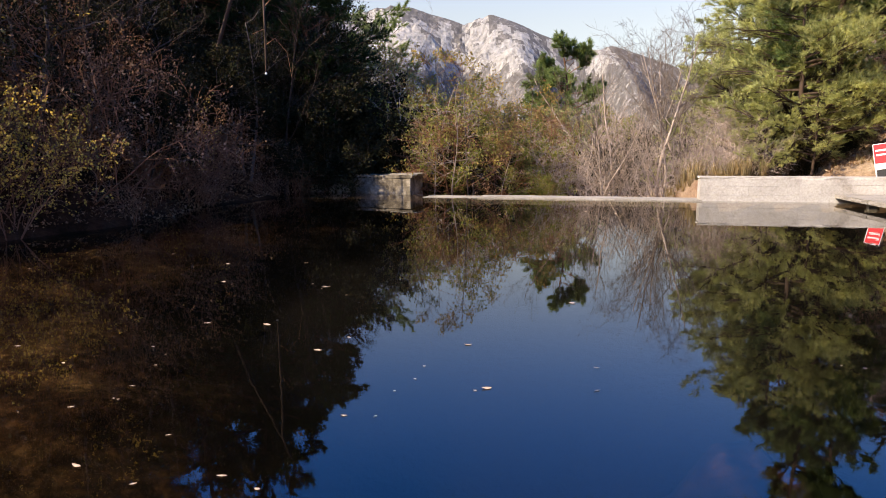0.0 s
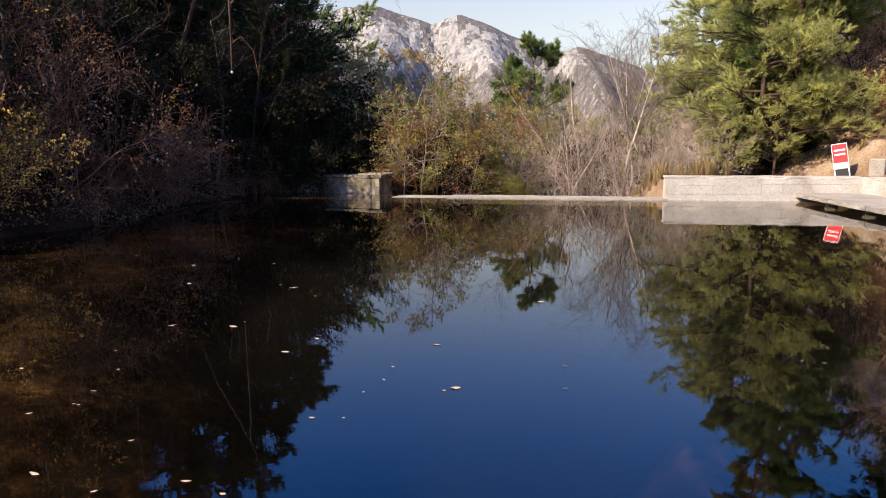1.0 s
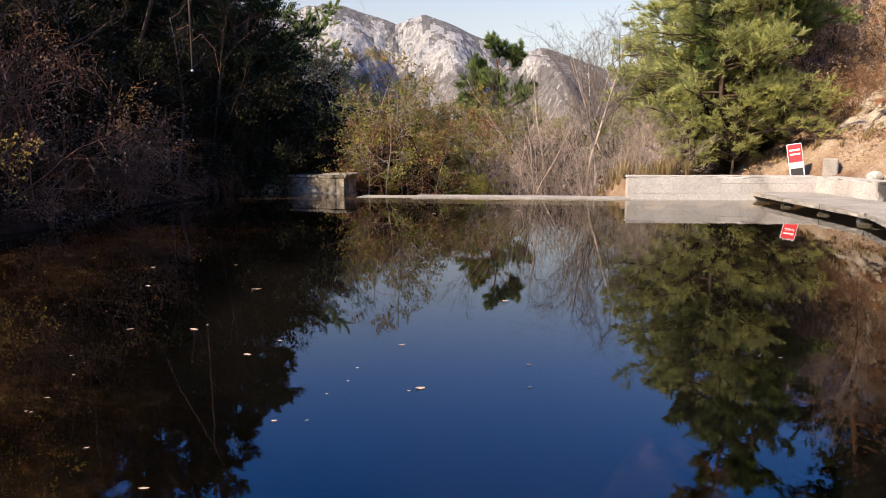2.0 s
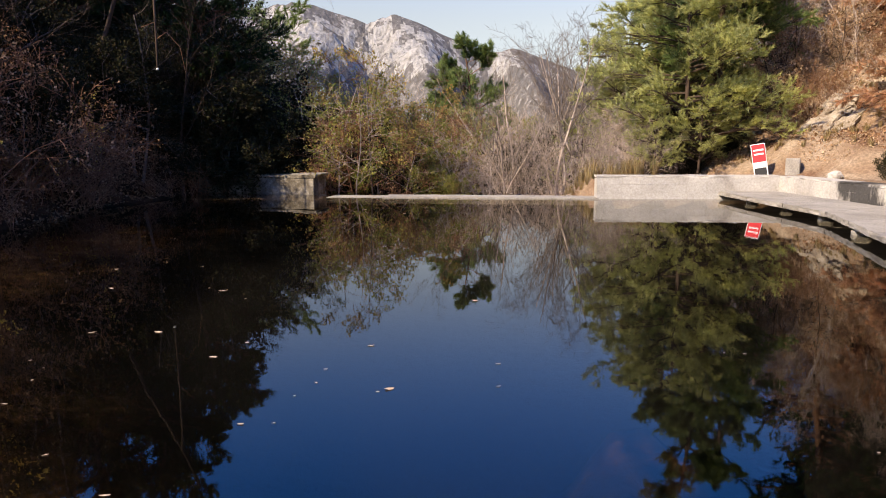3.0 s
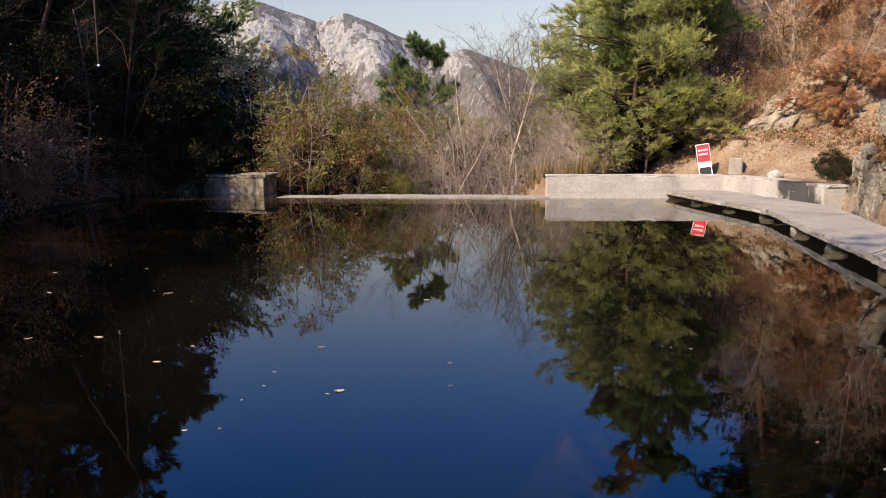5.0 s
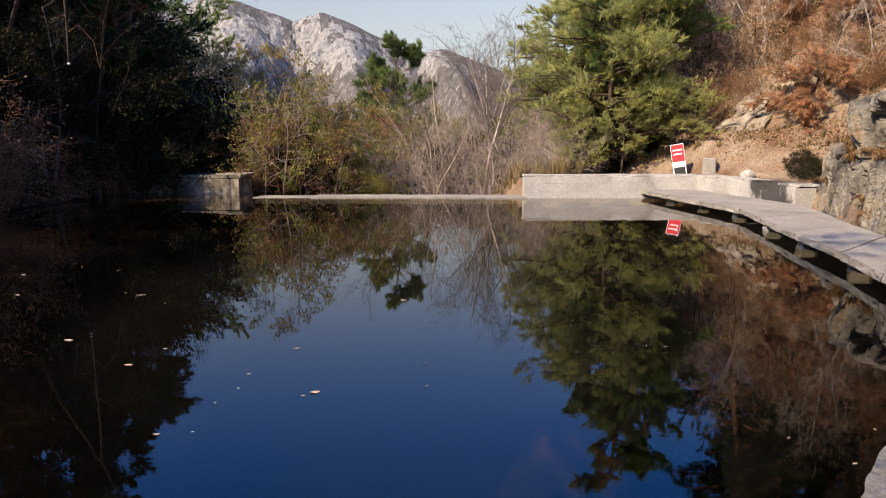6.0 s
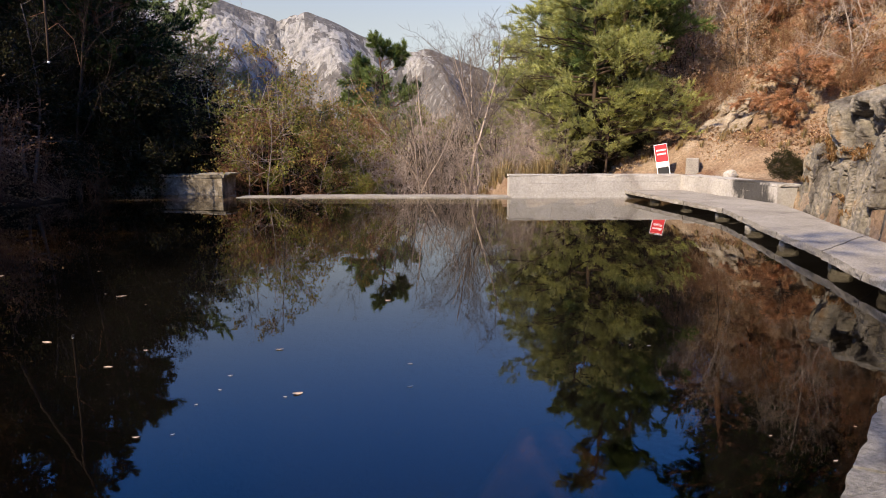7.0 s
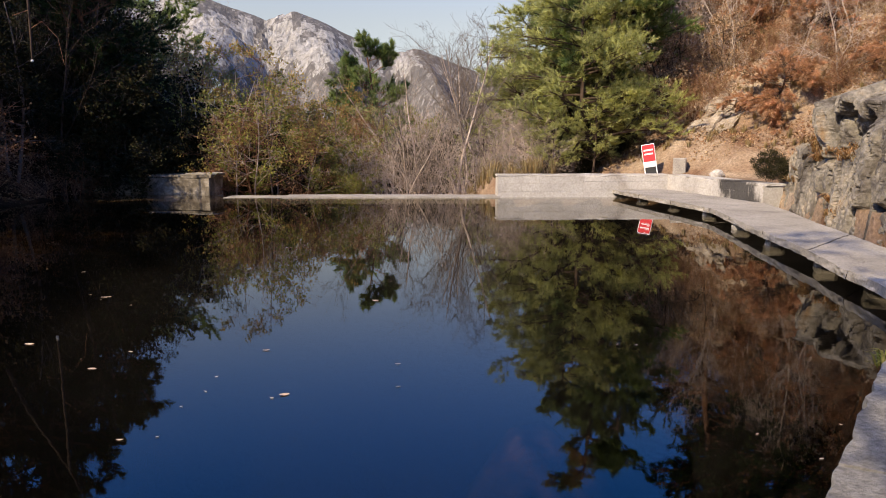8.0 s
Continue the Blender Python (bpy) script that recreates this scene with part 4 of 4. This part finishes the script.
def litter(name, label, spots, size, material, seed, kind_cat):
    rng = np.random.default_rng(seed)
    p = np.array(spots)
    z = height(p[:, 0], p[:, 1]) + 0.015
    v, f = blades(rng, np.column_stack([p, z]), size, 0.6, 1, 0.02, np.zeros((len(p), 3)))
    return tagged(new(name, mesh_of(name, v, f, material)), label, kind_cat, kind="stuff")


def random_points(seed, n, x0, x1, y0, y1, ok):
    rng = np.random.default_rng(seed)
    x, y = rng.uniform(x0, x1, n * 3), rng.uniform(y0, y1, n * 3)
    keep = ok(x, y)
    return np.column_stack([x[keep], y[keep]])[:n]


lit_r = random_points(1, 60000, 9, 26, 3, 30, lambda x, y: (x - np.interp(y, rf_y, rf_x) > 1.3) & (np.sin(x * 1.3 + y) + np.sin(y * 0.9 - x * 0.4) > -1.1))
litter("leaf_litter", "brown dry leaf litter over the sunny slope", lit_r, 0.095, BROWNLEAF, 1, "leaf litter")
lit_s = random_points(3, 9000, 11, 20, 14, 27, lambda x, y: (x - np.interp(y, rf_y, rf_x) > 0.3) & (np.sin(x * 2.1 + y) + np.sin(y * 1.7 - x * 0.9) > -0.2))
litter("leaf_litter", "scattered tan dry leaves on the bare slope", lit_s, 0.08, TANLEAF, 3, "leaf litter")
lit_l = random_points(2, 16000, -14, -4, 2, 24, lambda x, y: (np.interp(y, ls_y, ls_x) - x > 0.1) & (np.interp(y, ls_y, ls_x) - x < 4))
litter("leaf_litter", "brown leaf litter along the shaded bank", lit_l, 0.075, BROWNLEAF, 2, "leaf litter")


def grass(name, label, spots, tall, count, material, seed, arching=(0.15, 0.8)):
    """Tufts of arching blades, on the ground or at given heights."""
    rng = np.random.default_rng(seed)
    p = np.array(spots)
    n = len(p) * count
    c = np.repeat(p if p.shape[1] == 3 else np.column_stack([p, height(p[:, 0], p[:, 1])]), count, 0)
    a = rng.uniform(0, 2 * np.pi, n)
    out_ = np.column_stack([np.cos(a), np.sin(a), np.zeros(n)])
    side = np.column_stack([-np.sin(a), np.cos(a), np.zeros(n)]) * 0.008
    L = tall * rng.uniform(0.5, 1.2, (n, 1))
    arch = rng.uniform(*arching, (n, 1))
    c = c + out_ * rng.uniform(0, 0.06, (n, 1))
    mid = c + out_ * L * arch * 0.35 + np.array([0, 0, 1]) * L * 0.6
    tip = c + out_ * L * arch + np.array([0, 0, 1]) * L * (1 - 0.5 * arch)
    v = np.stack([c - side, c + side, mid - side * 0.8, mid + side * 0.8, tip], 1).reshape(-1, 3)
    k = np.arange(n)[:, None] * 5
    f3 = np.concatenate([k + np.array([[0, 1, 3]]), k + np.array([[0, 3, 2]]), k + np.array([[2, 3, 4]])], 0)
    return tagged(new(name, mesh_of(name, v, f3, material)), label, "grass", kind="stuff")


grass("dry_grass", "dry straw-coloured grass tufts on the hillside", random_points(5, 900, 10, 24, 4, 28, lambda x, y: (x - np.interp(y, rf_y, rf_x) > 0.9)), 0.30, 26, STRAW, 5)
grass("green_grass", "green grass tuft growing at the walkway edge", [(4.12, 3.52, 0.17), (4.2, 3.56, 0.17), (4.3, 3.64, 0.17)], 0.11, 26, GREEN, 12, (0.3, 1.2))
grass("dry_grass", "rusty dry grass on the shoulder over the rock", random_points(9, 900, 8, 20, 3, 15, lambda x, y: (x - np.interp(y, rf_y, rf_x) > 0.6) & (x - np.interp(y, rf_y, rf_x) < 6)), 0.26, 26, RUSTGRASS, 9, (0.4, 1.3))
grass("dry_grass", "tall dry grass behind the weir's end", random_points(6, 80, 5.4, 9.5, 20.2, 22.5, lambda x, y: y > 20.8 - 0.2 * (x - 6)), 0.75, 22, STRAW, 6)

# ---- rocks ----


def boulder(name, label, size, seed, material, at, turn=0, sub=4, rough=0.25, blocky=0.3, tilt=0):
    bm = bmesh.new()
    bmesh.ops.create_icosphere(bm, subdivisions=sub, radius=1)
    for v in bm.verts:
        k = v.co.copy()
        f = 1 + rough * wander(k, 1.3, seed) + rough * 0.5 * wander(k, 3.1, seed + 2) + rough * 0.25 * wander(k, 7.0, seed + 5)
        c = Vector((round(k.x * 2.2) / 2.2, round(k.y * 2.2) / 2.2, round(k.z * 2.2) / 2.2))
        v.co = (k * (1 - blocky) + c * blocky) * f
        v.co = Vector((v.co.x * size[0], v.co.y * size[1], v.co.z * size[2]))
    ob = new(name, bm_mesh(name, bm, material))
    ob.matrix_basis = pose(*at, 0, tilt, turn)
    return tagged(ob, label, "rock")



def cliff(line, tall, back, label, seed):
    """A rock face along a plan line: a rounded buttress, a grassy ledge, a slabby upper band; cracks run aslant."""
    n, m = 320, 130
    pts = [along(line, i / (n - 1)) for i in range(n)]
    run = sum(math.dist(a, b) for a, b in zip(line, line[1:]))
    step_ = lambda e0, e1, x: (lambda k: k * k * (3 - 2 * k))(min(max((x - e0) / (e1 - e0), 0), 1))
    v = []
    for i, (x, y) in enumerate(pts):
        a, b = pts[max(i - 4, 0)], pts[min(i + 4, n - 1)]
        t = Vector((b[0] - a[0], b[1] - a[1], 0)).normalized()
        inn = Vector((t.y, -t.x, 0))
        u = run * i / (n - 1)
        end = min(1, (n - 1 - i) / 14)
        top = tall * (1 + 0.10 * wander((x, y, 0), 0.8, seed) + 0.05 * wander((x, y, 0), 2.6, seed))
        ledge = 1.5 + 0.7 * wander((x, y, 0), 0.45, seed + 3)
        for j in range(m):
            f = j / (m - 1)
            up = min(f / 0.72, 1.0)
            over = max(0.0, (f - 0.72) / 0.28)
            z = -0.25 + top * up
            lean_in = 0.12 * z + 0.34 * step_(ledge - 0.15, ledge + 0.25, z) - 0.24 * step_(ledge + 0.3, ledge + 0.8, z)
            p = Vector((x, y, 0)) + inn * (lean_in + back * over + 0.4 * (1 - end)) + Vector((0, 0, z + 0.75 * over))
            push = 0.26 * wander((x, y, z * 0.6), 0.55, seed) - 0.16
            sa, sb = u * 0.94 - z * 0.34, u * 0.34 + z * 0.94
            for freq, amp, tilt_, crack, width in ((1.0, 0.22, 0.55, 0.30, 0.05), (2.4, 0.09, 0.50, 0.12, 0.06), (6.0, 0.03, 0.40, 0.035, 0.08)):
                q = Vector((sa, sb * 0.38, 0.2 * p.x)) * freq + Vector((seed, 2 * seed, 0))
                q += Vector((wander(q, 0.9, 2.0), wander(q, 0.9, 5.0), 0)) * 0.18 + Vector((wander(q, 4.0, 2.0), wander(q, 4.0, 5.0), 0)) * 0.06
                d, cell = noise.voronoi(q)
                slope = noise.noise_vector(cell[0] * 3.7)
                jag = 1.5 if z > ledge else 0.8
                push += jag * (amp * wander(cell[0], 5.3, seed) + tilt_ / freq * slope.dot(q - cell[0]) * 0.8) - crack * max(0.0, 1 - (d[1] - d[0]) / width)
            push += 0.03 * wander(p, 5.0, seed) + 0.015 * wander(p, 12.0, seed)
            p += (inn * -1 + Vector((0, 0, 0.5 * over))) * push * (1 - 0.4 * over)
            v.append(p)
    ids_ = np.arange(n * m).reshape(n, m)
    f = np.stack([ids_[:-1, :-1], ids_[1:, :-1], ids_[1:, 1:], ids_[:-1, 1:]], -1).reshape(-1, 4)
    ob = new("rock_outcrop", mesh_of("rock_outcrop", np.array(v), f, ROCK, False))
    pick = random.Random(3)
    ledges = [v[i * m + j] for i in range(4, n - 4) for j in range(20, m, 2) if v[i * m + j].z - v[i * m + j - 2].z < 0.030 and pick.random() < 0.16]
    ledges += [v[i * m + j] for i in range(4, n - 4) for j in range(20, 92) if abs(v[i * m + j].z - 1.55 - 0.7 * wander((*pts[i], 0), 0.45, seed + 3)) < 0.34 * wander((*pts[i], 0), 1.3, 4.0) and pick.random() < 0.10]
    ledges += [v[i * m + j] for i in range(4, n - 4) for j in range(8, 60) if wander(v[i * m + j], 1.1, 7.0) > 0.30 and pick.random() < 0.05]
    grass("dry_grass", "dry orange grass tufts on the rock's ledges", [tuple(p) for p in ledges], 0.22, 22, RUSTGRASS, 8, (0.6, 1.7))
    return tagged(ob, label, "rock")


cliff([(7.4, 4.4), (8.0, 5.9), (8.75, 7.4), (9.3, 8.6), (9.95, 9.9), (10.7, 11.4), (11.35, 12.6), (11.9, 13.4), (12.8, 13.9)], 2.6, 2.4, "craggy grey rock outcrop beside the walkway", 1.7)
boulder("boulder", "small pale boulder on the slope", (0.22, 0.2, 0.17), 3.0, STONE, (14.1, 18.4, zat(14.1, 18.4) + 0.08), 0, 3)
boulder("rock_outcrop", "tan bedrock showing through the slope", (1.5, 0.7, 0.36), 4.0, TANROCK, (15.9, 21.2, zat(15.9, 21.2) - 0.16), 20, 5, 0.55, 0.4, -33)
boulder("rock_outcrop", "tan bedrock showing through the slope", (0.9, 0.5, 0.30), 6.0, TANROCK, (16.7, 21.6, zat(16.7, 21.6) - 0.12), 30, 5, 0.55, 0.4, -33)
boulder("rock_outcrop", "grey rock showing through the grass above the outcrop", (0.9, 0.6, 0.42), 8.0, ROCK, (16.2, 15.6, zat(16.2, 15.6) + 0.05), 50, 5, 0.5, 0.4, -20)

# a dead leaning pine whose broken limb hangs over the water
dead = thing("dead_pine", "dead leaning pine with a hanging broken limb", "tree", at=(-4.98, 19.9, 3.6))
foot = zat(-7.6, 21.4) - 3.6
trunk_segs = [(-2.6, 1.5, foot - 0.2, -2.0, 1.2, foot + 2.2, 0.11, 0.095), (-2.0, 1.2, foot + 2.2, -1.1, 0.8, 2.2, 0.095, 0.075), (-1.1, 0.8, 2.2, -0.1, 0.4, 3.9, 0.075, 0.05), (-0.1, 0.4, 3.9, 0.4, 0.3, 5.2, 0.05, 0.02)]
limb_segs = [(0.0, 0.0, 0.0, 0.01, 0.02, 0.7, 0.028, 0.035), (0.01, 0.02, 0.7, 0.0, 0.08, 1.6, 0.035, 0.04), (0.0, 0.08, 1.6, -0.02, 0.2, 2.7, 0.04, 0.045), (-0.02, 0.2, 2.7, -0.1, 0.4, 3.9, 0.045, 0.05)]
twig_segs = [(0.01, 0.02, 0.75, 0.28, 0.05, 0.95, 0.012, 0.006), (0.28, 0.05, 0.95, 0.62, 0.0, 0.55, 0.007, 0.005), (0.62, 0.0, 0.55, 0.72, 0.0, -0.1, 0.005, 0.004), (0.0, 0.05, 1.2, -0.35, 0.0, 1.05, 0.012, 0.005), (0.0, 0.1, 1.8, 0.4, 0.1, 2.2, 0.014, 0.006)]
part("trunk", mesh_of("trunk", *tubes([s[:6] + (s[6] * 0.7, s[7] * 0.7) for s in trunk_segs], 8), DARKBARK, True), dead)
hanging = part("limb", mesh_of("limb", *tubes([s[:6] + (s[6] * 0.75, s[7] * 0.75) for s in limb_segs], 8), DARKBARK, True), dead, "dark hanging limb")
for k_ in (twig_segs[:3], twig_segs[3:4], twig_segs[4:]):
    part("twig", mesh_of("twig", *tubes(k_, 4), WARMBARK, True), hanging)
part("broken_end", bm_mesh("broken_end", box(0.06, 0.06, 0.06, 0.018, 0.008, at=(0, 0, -0.02)), WHITE), hanging, "pale torn wood end")

# ---- sign and pillar ----


def warning_sign(at, turn):
    root = thing("warning_sign", "red and white warning sign leaning on a dark stand", "sign", at=at)
    root.rotation_euler = (radians(-6), radians(-10), radians(turn))
    part("panel", bm_mesh("panel", box(0.42, 0.03, 0.77, 0.012, at=(0, 0, 0.615)), WHITE), root, "white sign panel")
    part("red_field", bm_mesh("red_field", box(0.385, 0.006, 0.56, 0.002, at=(0, -0.018, 0.70)), RED), root, "red notice field")
    part("lower_field", bm_mesh("lower_field", box(0.385, 0.006, 0.12, 0.002, at=(0, -0.018, 0.335)), BLUEGREY), root, "pale blue lower field")
    for z, w in ((0.80, 0.30), (0.67, 0.28)):
        part("text_bar", bm_mesh("text_bar", box(w, 0.004, 0.05, 0.001, at=(0, -0.023, z)), WHITE), root, "white line of lettering")
    for x in (-0.19, 0.19):
        part("leg", bm_mesh("leg", box(0.03, 0.03, 0.40, 0.005, at=(x, 0, 0.14)), WHITE), root)
    part("base_panel", bm_mesh("base_panel", box(0.34, 0.02, 0.26, 0.004, at=(0, 0.005, 0.10)), BLACK), root, "black lower panel")
    return root


warning_sign((13.0, 20.3, 0.52), -32)
pillar = thing("stone_post", "squat pale concrete post on the terrace", "post", at=(13.75, 19.85, 0.45))
part("shaft", bm_mesh("shaft", box(0.42, 0.4, 0.66, 0.03, 0.015, at=(0, 0, 0.28)), CONCRETE), pillar)
pillar.rotation_euler = (0, 0, radians(-35))

# ---- floating leaves ----


def leaf_mesh(seed):
    rng = random.Random(seed)
    bm = bmesh.new()
    n, L, W, curl = 6, 1.0, rng.uniform(0.35, 0.65), rng.uniform(0.02, 0.14)
    rows = []
    for i in range(n + 1):
        t = i / n
        w = W * math.sin(math.pi * min(max(t, 0.03), 0.97)) ** 0.8 * 0.5
        x = (t - 0.5) * L
        bow = curl * (2 * t - 1) ** 2 * 0.5
        rows.append([bm.verts.new((x, s * w, bow + abs(s) * curl * 0.35 * w * 2 + rng.uniform(-0.02, 0.02))) for s in (-1, 0, 1)])
    for a, b in zip(rows, rows[1:]):
        for k in (0, 1):
            bm.faces.new((a[k], a[k + 1], b[k + 1], b[k]))
    me = bm_mesh("fallen_leaf", bm, PALELEAF)
    return me


LEAVES = [leaf_mesh(200 + i) for i in range(6)]
SPOTS = [(-1.15, 3.3, 0.075), (-2.24, 6.31, 0.10), (-1.66, 6.23, 0.11), (1.04, 4.47, 0.06), (-1.04, 5.43, 0.09), (2.97, 2.83, 0.045), (-1.62, 3.8, 0.05), (-1.57, 3.22, 0.05),
         (-0.93, 3.16, 0.05), (-1.96, 3.42, 0.09), (-2.97, 5.14, 0.06), (-2.22, 5.07, 0.04), (-2.2, 4.62, 0.06), (-2.43, 4.24, 0.06), (0.29, 4.53, 0.10), (1.14, 4.94, 0.06), (-3.61, 5.6, 0.07),
         (-2.69, 8.22, 0.09), (-1.94, 9.51, 0.08), (-1.39, 7.91, 0.14), (1.34, 7.0, 0.10), (-0.63, 4.07, 0.06), (2.86, 3.18, 0.035), (3.43, 3.16, 0.03), (2.98, 4.95, 0.04), (-4.15, 10.39, 0.09), (-3.02, 9.46, 0.1), (0.2, 5.55, 0.09), (3.12, 4.89, 0.05)]
rngl = random.Random(9)
SPOTS += [(rngl.uniform(-6.5, 0.5), rngl.uniform(4.0, 13.0), rngl.uniform(0.02, 0.055)) for _ in range(26)] + [(rngl.uniform(0.0, 5.0), rngl.uniform(15.5, 19.0), rngl.uniform(0.05, 0.12)) for _ in range(14)]
for i, (x, y, s) in enumerate(SPOTS):
    ob = tagged(new("fallen_leaf", LEAVES[i % 6]), "pale dry leaf floating on the water", "leaf", "floating leaves")
    ob.matrix_basis = Matrix.Translation((x, y, 0.004)) @ pose(0, 0, 0, rngl.uniform(-4, 4), rngl.uniform(-4, 4), rngl.choice((0, 180)) + rngl.uniform(-35, 35)) @ Matrix.Scale(s * 0.72, 4)
